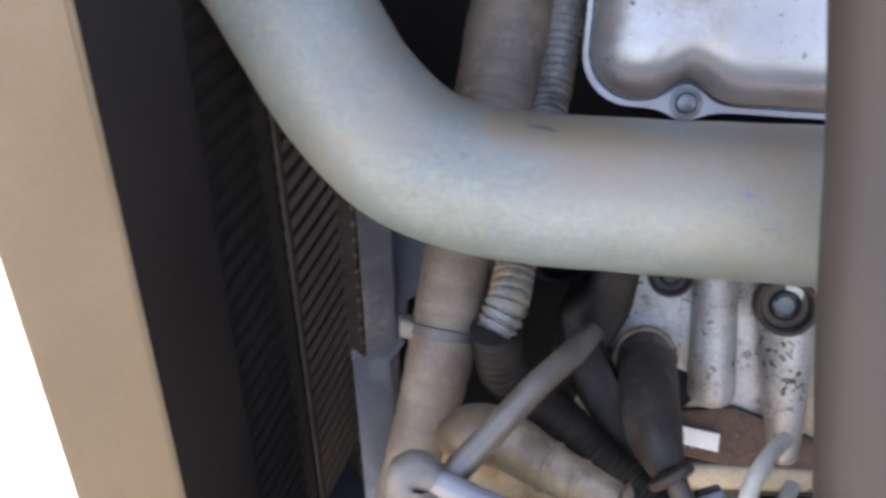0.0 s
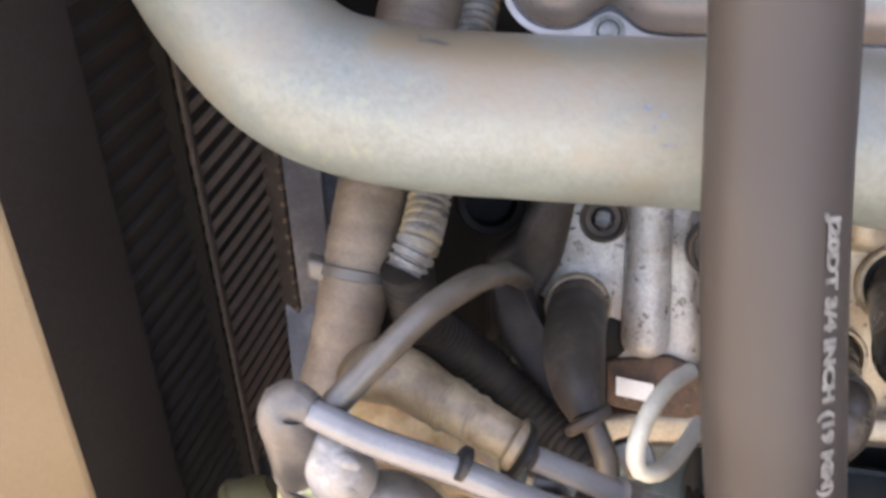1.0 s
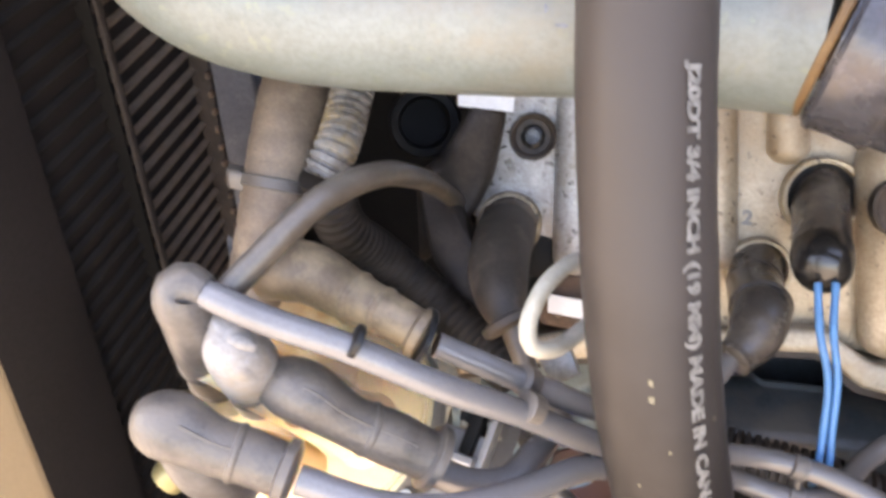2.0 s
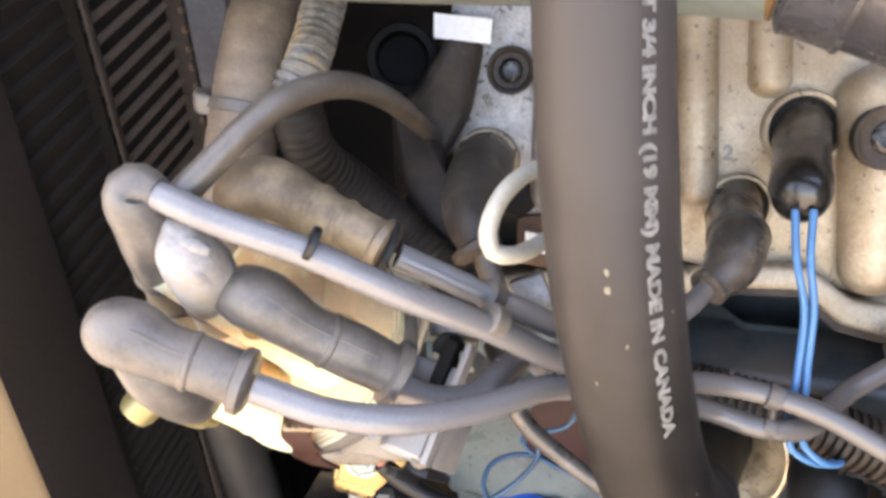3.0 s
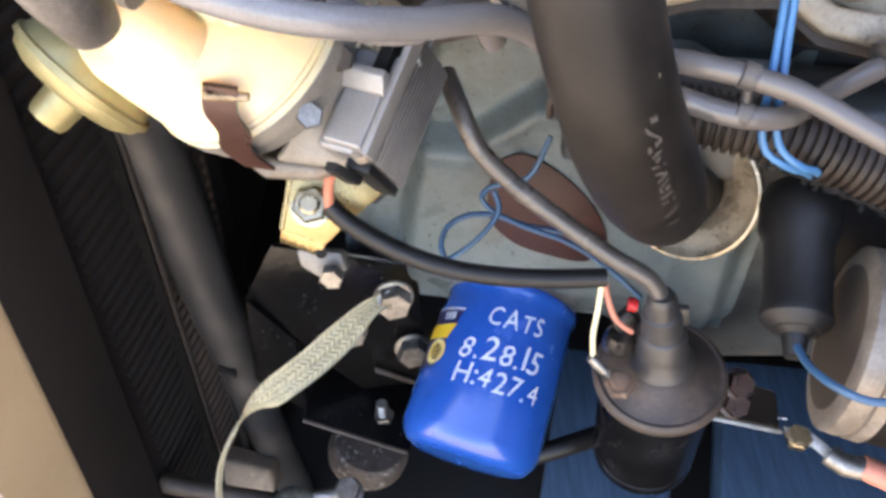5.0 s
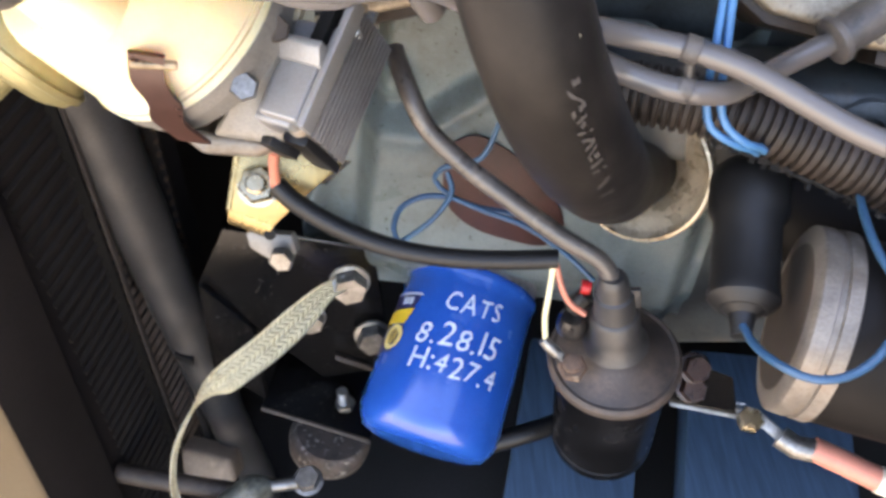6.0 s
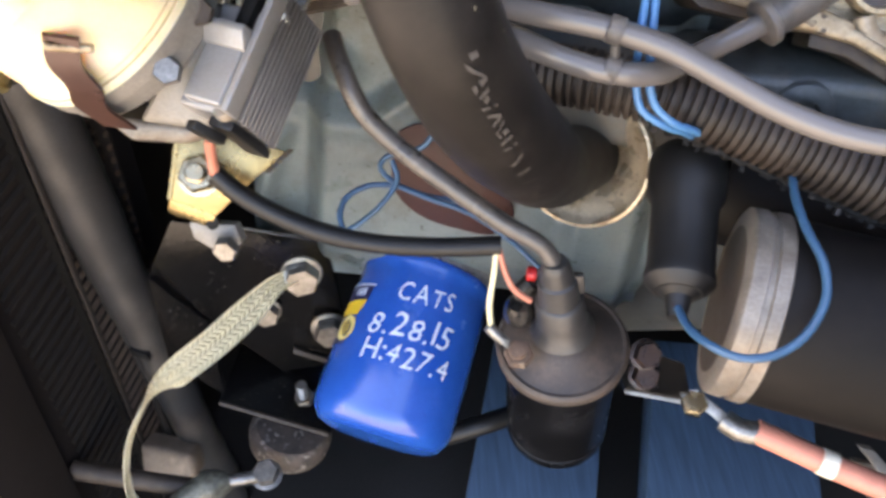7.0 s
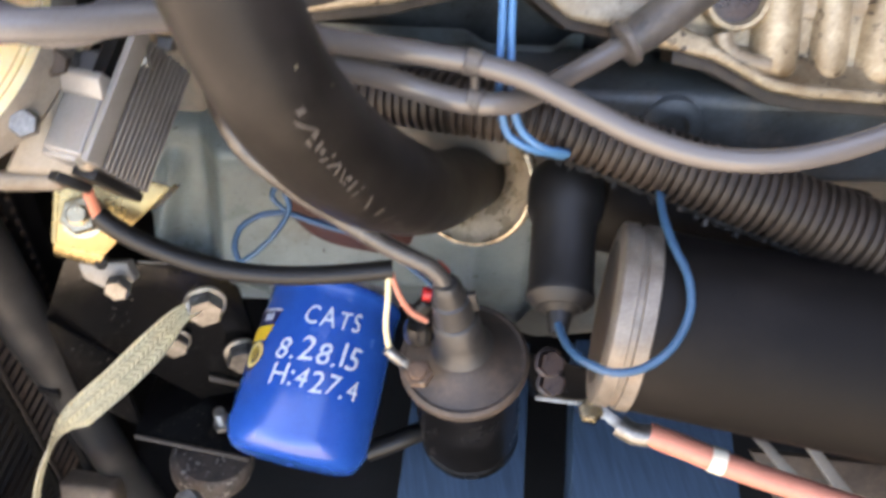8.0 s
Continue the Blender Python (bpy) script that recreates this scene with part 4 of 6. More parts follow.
# ---- distributor ----
dist = thing("distributor", (0.1055, 0.2530, 0.8035), "distributor with cream cap, zinc band and aluminium housing", "distributor")
DC, DX, DR, DL = V((0.08723, 0.27855, 0.81262)), V((-0.49152, -0.37370, 0.78661)).normalized(), 0.0398, 0.042
dist_cap = part("cap", lathe(DC, DC + DX, [(0.0, DR), (0.005, DR), (0.0055, DR * 0.985), (DL * 0.6, DR * 0.955), (DL - 0.006, DR * 0.93), (DL - 0.002, DR * 0.89), (DL, DR * 0.80), (DL + 0.001, DR * 0.4)], 72), "cream", dist, "cream plastic cap")
part("cap_rim", lathe(DC, DC + DX, [(0.0, DR * 1.0), (0.0003, DR * 1.02), (0.0032, DR * 1.02), (0.0036, DR * 0.995)], 72), "cream", dist_cap, "raised cream rim")
part("housing", lathe(DC + DX * 0.0006, DC - DX, [(0, DR * 0.9), (0.0004, DR * 1.005), (0.006, DR * 1.01), (0.0066, DR * 0.985), (0.0125, DR * 0.97), (0.016, DR * 0.86), (0.022, DR * 0.66), (0.040, DR * 0.5)], 72), "alu_dull", dist, "cast aluminium housing")
part("screw", hexagon((0.1113, 0.2492, 0.8018), V((0.1141, 0.2349, 0.8124)) - V((0.1113, 0.2492, 0.8018)), 0.0046, 0.006), "zinc", dist, "small zinc screw")
part("screw", hexagon((0.1214, 0.2626, 0.8151), V((0.1234, 0.2475, 0.8247)) - V((0.1214, 0.2626, 0.8151)), 0.0045, 0.005), "steel_dark", dist, "small dark screw")
part("arm", prism([(0.1162, 0.2586, 0.8113), (0.1250, 0.2698, 0.8164), (0.1279, 0.2514, 0.7854), (0.1228, 0.2500, 0.7779), (0.0957, 0.2517, 0.7810)], EN * 0.03, 0.004, 3), "alu_dull", dist, "cast aluminium arm")
part("skirt", prism([(0.0801, 0.2577, 0.7807), (0.1220, 0.2580, 0.7732), (0.1098, 0.2567, 0.7682), (0.0914, 0.2539, 0.7715)], EN * 0.03, 0.003, 3), "alu_brown", dist, "brown-stained lower skirt")
# vacuum advance can on the side of the housing
VC = V((0.0303, 0.2715, 0.8012))
VD = V((0.0168, 0.2615, 0.7902)) - VC
VD = (VD.normalized() + (VC - V((0.1478, 0.0311, 0.9613))).normalized() * 0.02).normalized()
vac = part("vacuum_can", lathe(VC - VD * 0.014, VC + VD, [(0, 0.016), (0.004, 0.021), (0.010, 0.0245), (0.0112, 0.0247), (0.0117, 0.0264), (0.0142, 0.0264), (0.0147, 0.0250), (0.0175, 0.0238), (0.020, 0.0195), (0.0215, 0.013), (0.022, 0.009)], 64), "olive_zinc", dist, "olive zinc vacuum can")
part("nipple", lathe(VC + VD * 0.006, VC + VD, [(0, 0.0085), (0.002, 0.0078), (0.011, 0.0074), (0.0132, 0.0064), (0.0138, 0.003)], 36), "olive_zinc", vac, "blunt zinc nipple")
# brown spring clip
c0, c1, c2, c3 = V((0.0896, 0.2309, 0.8235)), V((0.0877, 0.2324, 0.8134)), V((0.0881, 0.2393, 0.7952)), V((0.0935, 0.2438, 0.7842))
cw = (V((0.0941, 0.2280, 0.8170)) - V((0.0848, 0.2291, 0.8177))) * 1.12
bm = bmesh.new()
rows = []
for c in spline([c0, c1, (c1 + c2) / 2 + V((0.002, -0.001, 0)), c2, c3], 0.002):
    c = V(c)
    rows.append([c - cw * 0.5, c + cw * 0.5, c + cw * 0.5 + V((0, 0.0012, 0.0006)), c - cw * 0.5 + V((0, 0.0012, 0.0006))])
dist_clip = part("clip", rings(bm, rows), "brown_clip", dist, "brown spring clip")
part("clip_pin", lathe((0.0843, 0.2313, 0.8207), (0.0969, 0.2323, 0.8196), [(0, 0.0010), (0.0005, 0.0014), (0.0128, 0.0014), (0.0133, 0.0010)], 20), "alu_stained", dist_clip, "stained hinge pin")
# cap towers under the boots
for b, r in (((0.0604, 0.2259, 0.8941), 0.0082), ((0.0724, 0.2254, 0.8831), 0.0080), ((0.0855, 0.2226, 0.8791), 0.0085), ((0.0545, 0.2120, 0.8753), 0.0085)):
    b = V(b)
    n = (b - DC).dot(DX) - DL
    a = b - DX * n
    part("tower", lathe(a - DX * 0.002, b, [(0, r * 1.45), (0.004, r * 1.3), (n * 0.5, r * 1.1), (n, r * 0.9)], 28), "cream", dist_cap, "cream cap tower")

# boots on the cap
straight_boot([(*(0.0553, 0.2486, 0.8542), 0.0082), (*(0.0591, 0.2336, 0.8810), 0.0082), (*(0.0605, 0.2261, 0.8979), 0.0080), (*(0.0598, 0.2247, 0.9094), 0.0080), (*(0.0590, 0.2247, 0.9140), 0.0079), (*(0.0594, 0.2255, 0.9166), 0.0073), (*(0.0616, 0.2254, 0.9176), 0.0062), (*(0.0661, 0.2239, 0.9166), 0.0045)], "boot_grey", "grey elbow boot on the distributor cap", ridges=(0.30, 0.52))
pale_boot = straight_boot([(*(0.0679, 0.2415, 0.8611), 0.0076), (*(0.0724, 0.2256, 0.8834), 0.0074), (*(0.0731, 0.2219, 0.8935), 0.0086), (*(0.0707, 0.2219, 0.9004), 0.0078), (*(0.0700, 0.2247, 0.9059), 0.0060), (*(0.0707, 0.2270, 0.9073), 0.0030)], "boot_pale", "pale grey lumpy boot on the distributor cap", ridges=(0.42, 0.62), rough=0.2)
for fa, fb, fr_ in (((0.0686, 0.2194, 0.9063), (0.0782, 0.2179, 0.9032), 0.0030), ((0.0701, 0.2164, 0.9005), (0.0779, 0.2159, 0.8937), 0.0036), ((0.0675, 0.2236, 0.9095), (0.0705, 0.2185, 0.9042), 0.0034)):
    fa, fb = V(fa), V(fb)
    part("fold", tube([(*fa, fr_ * 0.5), (*(fa.lerp(fb, 0.3)), fr_), (*(fa.lerp(fb, 0.7)), fr_ * 0.9), (*fb, fr_ * 0.4)], seg=14, step=0.0012, wobble=0.3), "boot_pale", pale_boot, "crumpled fold")
straight_boot([(*(0.0794, 0.2235, 0.8804), 0.0045), (*(0.0817, 0.2220, 0.8851), 0.0078), (*(0.0886, 0.2189, 0.8859), 0.0088), (*(0.1005, 0.2166, 0.8774), 0.0073), (*(0.1127, 0.2163, 0.8700), 0.0078), (*(0.1228, 0.2156, 0.8638), 0.0074)], "boot_grey", "long grey boot lying along the distributor cap",
              ((0.1220, 0.2159, 0.8642), V((0.1252, 0.2156, 0.8621)) - V((0.1220, 0.2159, 0.8642)), 0.0098), (0.64,), seam=True)
straight_boot([(*(0.0472, 0.2133, 0.8788), 0.0045), (*(0.0499, 0.2114, 0.8813), 0.0084), (*(0.0561, 0.2087, 0.8826), 0.0094), (*(0.0644, 0.2063, 0.8792), 0.0080), (*(0.0747, 0.2051, 0.8757), 0.0076), (*(0.0835, 0.2038, 0.8721), 0.0074)], "boot_grey", "grey rounded elbow boot on the distributor cap",
              ((0.0829, 0.2038, 0.8721), V((0.0881, 0.2028, 0.8706)) - V((0.0829, 0.2038, 0.8721)), 0.0092), (0.68,), seam=True)
straight_boot([(*(0.0688, 0.2707, 0.8840), 0.0070), (*(0.0751, 0.2668, 0.8905), 0.0095), (*(0.0847, 0.2612, 0.8945), 0.0098), (*(0.0973, 0.2521, 0.8938), 0.0083), (*(0.1082, 0.2452, 0.8926), 0.0073), (*(0.1194, 0.2382, 0.8913), 0.0064)], "boot_tan", "dusty tan tapered boot beside the distributor cap",
              ((0.1183, 0.2384, 0.8917), V((0.1227, 0.2362, 0.8902)) - V((0.1183, 0.2384, 0.8917)), 0.0080), (0.66, 0.82))
lump = thing("spark_plug_boot", (0.0612, 0.2066, 0.8711), "grey boot skirt seated on the distributor cap", "boot", "spark plug boots")
part("sleeve", tube([(*(0.0554, 0.2092, 0.8782), 0.0070), (*(0.0604, 0.2079, 0.8696), 0.0086), (*(0.0649, 0.2106, 0.8596), 0.0086), (*(0.0657, 0.2150, 0.8521), 0.0078)], seg=28, step=0.002, wobble=0.05), "boot_grey", lump)
for q, rr in (((0.1048, 0.2158, 0.9076), 0.0046), ((0.1203, 0.2364, 0.8906), 0.0090)):
    q = V(q)
    ax = (V((0.1232, 0.2159, 0.8929)) - V((0.1032, 0.2164, 0.9041))).normalized()
    solo("marker_band", lathe(q - ax * 0.0010, q + ax, [(0, rr * 0.9), (0.0003, rr), (0.0018, rr), (0.0021, rr * 0.9)], 20), "black_wire", "black band round a grey lead", "band", "black bands")
# vacuum tube arching over
wire("vacuum_tube", [(0.0699, 0.2278, 0.9135), (0.0734, 0.2306, 0.9164), (0.0785, 0.2341, 0.9203), (0.0857, 0.2396, 0.9260), (0.0938, 0.2476, 0.9300), (0.1022, 0.2593, 0.9289), (0.1091, 0.2745, 0.9224), (0.1145, 0.2915, 0.9117), (0.1189, 0.3131, 0.8971), (0.1248, 0.3366, 0.8783), (0.1309, 0.3611, 0.8574)], 0.0040, "lead_dusty", "dusty grey tube arching between distributor and head", "tube")

# ignition module with cooling fins
mod = thing("ignition_module", (0.1278, 0.2446, 0.7900), "grey ignition module with cooling fins on the distributor", "ignition module")
MO = V((0.1306, 0.2357, 0.7968))                                      # lower outer corner of the fin stack
ma, mv, mn = V((0.8815, -0.4709, 0.0354)), V((0.3629, 0.7234, 0.5873)), V((-0.3021, -0.5049, 0.8086))   # across, along, out of the pad


def mod_at(a, v, n):
    return MO + ma * a + mv * v + mn * n


def mod_slab(a, v, n, da, dv, dn, bevel, seg=2):
    return slab(mod_at(a, v, n), ma * da, mv * dv, mn * dn, bevel, seg)


part("body", mod_slab(-0.0215, -0.001, -0.028, 0.0195, 0.037, 0.024, 0.002, 3), "module", mod)
part("pad", mod_slab(-0.0178, 0.0007, -0.010, 0.0146, 0.0195, 0.010, 0.0012, 3), "module", mod, "raised grey pad")
part("tab", prism([mod_at(-0.0185, 0.0195, -0.006), mod_at(-0.0185, 0.0195, 0.0008), mod_at(-0.0195, 0.0245, 0.0045), mod_at(-0.0195, 0.0270, 0.0040), mod_at(-0.0195, 0.0275, -0.006)], ma * 0.0165, 0.0008), "module", mod, "raised tab over the pad")
part("bar", mod_slab(-0.0028, -0.0004, -0.0078, 0.0028, 0.046, 0.0078, 0.0009), "module", mod, "flat side bar")
# black strip puts the shade of the gap into colour
part("groove", mod_slab(-0.0036, 0.0002, -0.016, 0.0010, 0.044, 0.0125, 0.0002, 1), "neck_black", mod, "black strip painting the shaded groove beside the bar")
part("plate", mod_slab(-0.0110, 0.0016, -0.0335, 0.0050, 0.043, 0.0330, 0.0006), "neck_black", mod, "black fin base")
for i in range(10):
    part("fin", mod_slab(-0.0065, -0.0002 - 0.0003 * (i % 2), -0.0104 - 0.00258 * i, 0.0065, 0.0455, 0.0009, 0.0003, 1), "module_dark", mod)
part("foot", lathe(mod_at(-0.005, 0.0012, -0.004), mod_at(-0.005, 0.0012, -0.034), [(0, 0.0028), (0.0012, 0.0037), (0.027, 0.0037), (0.029, 0.003)], 18), "alu_cast", mod, "rounded cast foot under the fins")
part("connector", mod_slab(-0.0100, -0.0046, -0.0330, 0.0095, 0.0034, 0.0260, 0.0008), "black_wire", mod, "black wire socket")
part("plug", prism([mod_at(-0.0150, -0.0052, -0.0040), mod_at(-0.0095, -0.0052, -0.0015), mod_at(-0.0040, -0.0052, -0.0120), mod_at(-0.0110, -0.0052, -0.0150)], mv * -0.0035, 0.0008), "black_wire", mod, "small black wire plug")

# gold bracket
br = thing("distributor_bracket", (0.0999, 0.2858, 0.7053), "yellow zinc bracket clamping the distributor", "bracket")
bn = V((0.1891, -0.8752, 0.4453)).normalized()                         # out of the plate
part("plate", prism([(0.0907, 0.3050, 0.7382), (0.1106, 0.3090, 0.7376), (0.1338, 0.3087, 0.7270), (0.1239, 0.3029, 0.7199), (0.1165, 0.2988, 0.7150), (0.1034, 0.2910, 0.7053), (0.0853, 0.2917, 0.7143)], -bn * 0.0026, 0.0007), "yellow_zinc", br)
e0, e1 = V((0.0853, 0.2917, 0.7143)), V((0.1034, 0.2910, 0.7053))
down = (e1 - e0).normalized().cross(bn).normalized()
if down.z > 0:
    down = -down
loops = []
for i in range(15):
    ang, run_on = radians(82) * min(1.0, i / 9), max(0, i - 9) * 0.0012
    off = down * (0.0075 * math.sin(ang)) - bn * (0.0075 * (1 - math.cos(ang)))
    off += (down * math.cos(ang) - bn * math.sin(ang)) * run_on
    thick = (bn * math.cos(ang) + down * math.sin(ang)) * -0.0024
    narrow = (e1 - e0).normalized() * (0.0035 * i / 14)
    loops.append([e0 + off + narrow, e1 + off - narrow, e1 + off - narrow + thick, e0 + off + narrow + thick])
part("lip", rings(bmesh.new(), loops), "yellow_zinc", br, "rounded bent lip")
part("side_edge", tube([V((0.0907, 0.3050, 0.7382)) - bn * 0.0012, V((0.0880, 0.2984, 0.7262)) - bn * 0.0012, e0 - bn * 0.0012], 0.0016, 10), "yellow_zinc", br, "bent side edge")
part("flange", prism([V((0.1338, 0.3087, 0.7270)), V((0.1239, 0.3029, 0.7199)), V((0.1262, 0.3060, 0.7170)), V((0.1362, 0.3120, 0.7242))], V((0.0012, 0.0010, 0.0008)), 0.0004), "yellow_zinc", br, "upturned far edge")
notch = e1 + down * 0.004 - bn * 0.0022
# notch is only a black disc, its shade painted
part("hole", lathe(notch + bn * -0.004, notch + bn, [(0, 0.0028), (0.0055, 0.0027), (0.0056, 0.0005)], 16), "neck_black", br, "black disc painting the shaded notch in the lip")
part("foot", prism([(0.0887, 0.2960, 0.6976), (0.1090, 0.2990, 0.6933), (0.1115, 0.2950, 0.6848), (0.1007, 0.2921, 0.6811), (0.0903, 0.2937, 0.6894)], EN * 0.008, 0.002), "alu_dull", br, "grey cast foot")
bolt((0.0984, 0.2983, 0.7220), V((0.0989, 0.2894, 0.7308)) - V((0.0984, 0.2983, 0.7220)), 0.0082, "zinc_bright", "zinc nut and stud holding the yellow bracket", stud=0.013)
bolt((0.1059, 0.2918, 0.6872), -EN - EZ * 0.3, 0.0058, "zinc", "dusty zinc bolt under the bracket", washer=False)

# ---- hoses ----
gh = thing("coolant_hose", (0.1035, 0.2978, 0.9647), "large pale grey-green coolant hose bending to the radiator", "hose")
GPTS = [(*(-0.0288, 0.3658, 1.0612), 0.0245), (*(0.0007, 0.3438, 1.0323), 0.0243), (*(0.0181, 0.3297, 1.0110), 0.0243), (*(0.0344, 0.3175, 0.9891), 0.0242), (*(0.0553, 0.3077, 0.9724), 0.0242), (*(0.0822, 0.3024, 0.9659), 0.0242), (*(0.1247, 0.2976, 0.9646), 0.0242), (*(0.1772, 0.2893, 0.9665), 0.0242), (*(0.2164, 0.2840, 0.9656), 0.0242), (*(0.2320, 0.2765, 0.9670), 0.0242)]
pale_body = part("hose", tube(GPTS, seg=56, step=0.004, wobble=0.012), "green_hose", gh)
ge = V(GPTS[-1][:3])
gd = (V((0.2557, 0.2633, 0.9621)) - ge).normalized()
part("rim", lathe(ge - gd * 0.004, ge + gd, [(0.003, 0.0235), (0.0034, 0.0246), (0.0052, 0.0249), (0.0058, 0.0242), (0.0062, 0.022)], 56), "rust_pale", pale_body, "rust-stained cut end")
cp = thing("hose_coupling", ge + gd * 0.03, "dark steel coupling with a clamp on the coolant hose", "coupling")
part("sleeve", lathe(ge + gd * 0.002, ge + gd, [(0, 0.0225), (0.0006, 0.0254), (0.02, 0.0255), (0.06, 0.0258), (0.11, 0.026)], 56), "coupling", cp)
part("clamp_band", lathe(ge + gd * 0.003, ge + gd, [(0, 0.0250), (0.0004, 0.0266), (0.0016, 0.0272), (0.0030, 0.0266), (0.0150, 0.0266), (0.0164, 0.0272), (0.0178, 0.0266), (0.0182, 0.0250)], 56), "coupling", cp, "rolled steel clamp band")
# scuffs on the pale hose
def smear(at, long, high, material, label, seed, slant=0.0):
    """An irregular thin stain that follows the hose's round surface."""
    gl = frames(spline(GPTS, 0.002))
    c, tan, u, w = min(gl, key=lambda f: (f[0] - V(at)).length)
    out = V(at) - c
    out = (out - tan * out.dot(tan)).normalized()
    side = tan.cross(out)
    rng = random.Random(seed)
    edge = [(math.cos(k * math.pi / 10) * rng.uniform(0.6, 1.1), math.sin(k * math.pi / 10) * rng.uniform(0.5, 1.15)) for k in range(20)]
    bm = bmesh.new()
    place = lambda x, y: c + tan * (x * long + y * slant) + (out * math.cos(y * high / 0.0245) + side * math.sin(y * high / 0.0245)) * 0.02462
    mid = bm.verts.new(place(0, 0))
    ring = [bm.verts.new(place(x, y)) for x, y in edge]
    for k in range(20):
        bm.faces.new((mid, ring[k], ring[(k + 1) % 20]))
    part("scuff", bm, material, pale_body, label)


smear((0.0935, 0.2955, 0.9882), 0.0042, 0.0011, "ink_dark", "dark scuff mark", 3)
smear((0.0985, 0.2940, 0.9880), 0.0022, 0.0008, "ink_dark", "dark scuff mark", 5)
smear((0.0905, 0.2975, 0.9894), 0.0012, 0.0008, "ink_dark", "dark scuff mark", 8)
smear((0.1553, 0.2658, 0.9808), 0.0012, 0.0011, "ink_blue", "faded blue ink mark", 7)
smear((0.1560, 0.2608, 0.9722), 0.0022, 0.0007, "ink_blue", "faded blue ink mark", 9, 0.0006)
smear((0.1530, 0.2640, 0.9770), 0.0006, 0.0013, "ink_blue", "faded blue ink mark", 12)
smear((0.1500, 0.2690, 0.9820), 0.0014, 0.0010, "ink_blue", "faded blue ink mark", 15)

hh = thing("heater_hose", (0.2598, 0.2826, 0.7368), "thick black rubber heater hose with worn pale printing", "hose")
HP = [(*(0.1641, 0.2730, 1.0812), 0.0148), (*(0.1660, 0.2561, 1.0453), 0.0148), (*(0.1694, 0.2458, 1.0154), 0.0149), (*(0.1707, 0.2234, 0.9688), 0.0150), (*(0.1772, 0.2003, 0.9097), 0.0152), (*(0.1866, 0.1919, 0.8707), 0.0146), (*(0.1899, 0.1903, 0.8602), 0.0145), (*(0.1942, 0.1899, 0.8488), 0.0146), (*(0.2001, 0.1946, 0.8344), 0.0152), (*(0.2092, 0.2042, 0.8153), 0.0157), (*(0.2229, 0.2274, 0.7879), 0.0162), (*(0.2424, 0.2690, 0.7492), 0.0160), (*(0.2606, 0.3000, 0.7290), 0.0152), (*(0.2715, 0.3170, 0.7200), 0.0150)]
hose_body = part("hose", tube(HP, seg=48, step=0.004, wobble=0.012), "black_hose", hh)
# printing along the hose
line = spline(HP, 0.001)
fr = frames(line)
run = np.concatenate([[0], np.cumsum([np.linalg.norm(line[i + 1][:3] - line[i][:3]) for i in range(len(line) - 1)])])


def on_hose(s, ang, lift=0.0004):
    i = min(len(line) - 2, max(0, int(np.searchsorted(run, s)) - 1))
    k = (s - run[i]) / max(1e-9, run[i + 1] - run[i])
    ends = []
    for j in (i, i + 1):
        at, tan, u, w = fr[j]
        ends.append(at + (u * math.cos(ang) + w * math.sin(ang)) * (line[j][3] * 1.006 + lift))
    return ends[0].lerp(ends[1], k), i


def find_on_hose(target):
    """Run and angle of the hose surface nearest to a place."""
    tgt, best = V(target), None
    for i in range(0, len(line), 4):
        for k in range(72):
            a = math.pi * 2 * k / 72
            at, tan, u, w = fr[i]
            q = at + (u * math.cos(a) + w * math.sin(a)) * line[i][3]
            d = (q - tgt).length
            if best is None or d < best[0]:
                best = (d, run[i], a)
    return best[1], best[2]


s_end, a_end = find_on_hose((0.1900, 0.1819, 0.8793))
s_mid, a_mid = find_on_hose((0.1797, 0.2037, 0.9634))
s_low, a_low = find_on_hose((0.2010, 0.1825, 0.8480))


def angle_at(s):
    if s <= s_end:
        return a_mid + (a_end - a_mid) * (s - s_mid) / (s_end - s_mid)
    return a_end + (a_low - a_end) * min(1.0, (s - s_end) / (s_low - s_end))


def hose_text(string, start, size, spacing):
    co, fa = letters(string, size, 0.00026, 1.0)

    def put(x, y):
        s = start + x * spacing
        return on_hose(s, angle_at(s) + (y - size * 0.35) / 0.0155 * TEXT_SIDE)[0]
    part("printing", lay(co, fa, put), "hose_ink", hose_body, "worn pale lettering")


# letters read down the hose, their tops to the engine's right
q0, _ = on_hose(s_mid, angle_at(s_mid))
q1, _ = on_hose(s_mid, angle_at(s_mid) + 0.2)
TEXT_SIDE = 1.0 if (q1 - q0).x > 0 else -1.0
LINE_TEXT = "J20DT 3/4 INCH (19 MM) MADE IN CANADA"
wide = max(c.x for c in letters(LINE_TEXT, 0.0041, 0.0, 1.0)[0])
hose_text(LINE_TEXT, s_end - 0.107, 0.0041, 0.107 / wide)
rng = random.Random(11)


def find_on_ray(a, b):
    """Run and angle where a straight line first meets the hose."""
    a, b = V(a), V(b)
    d = (b - a).normalized()
    best = None
    for i in range(0, len(line), 2):
        for k in range(120):
            ang = math.pi * 2 * k / 120
            at, tan, u, w = fr[i]
            q = at + (u * math.cos(ang) + w * math.sin(ang)) * line[i][3] - a
            along = q.dot(d)
            off = (q - d * along).length
            score = off + max(0.0, along) * 0.03
            if best is None or score < best[0]:
                best = (score, run[i], ang)
    return best[1], best[2]


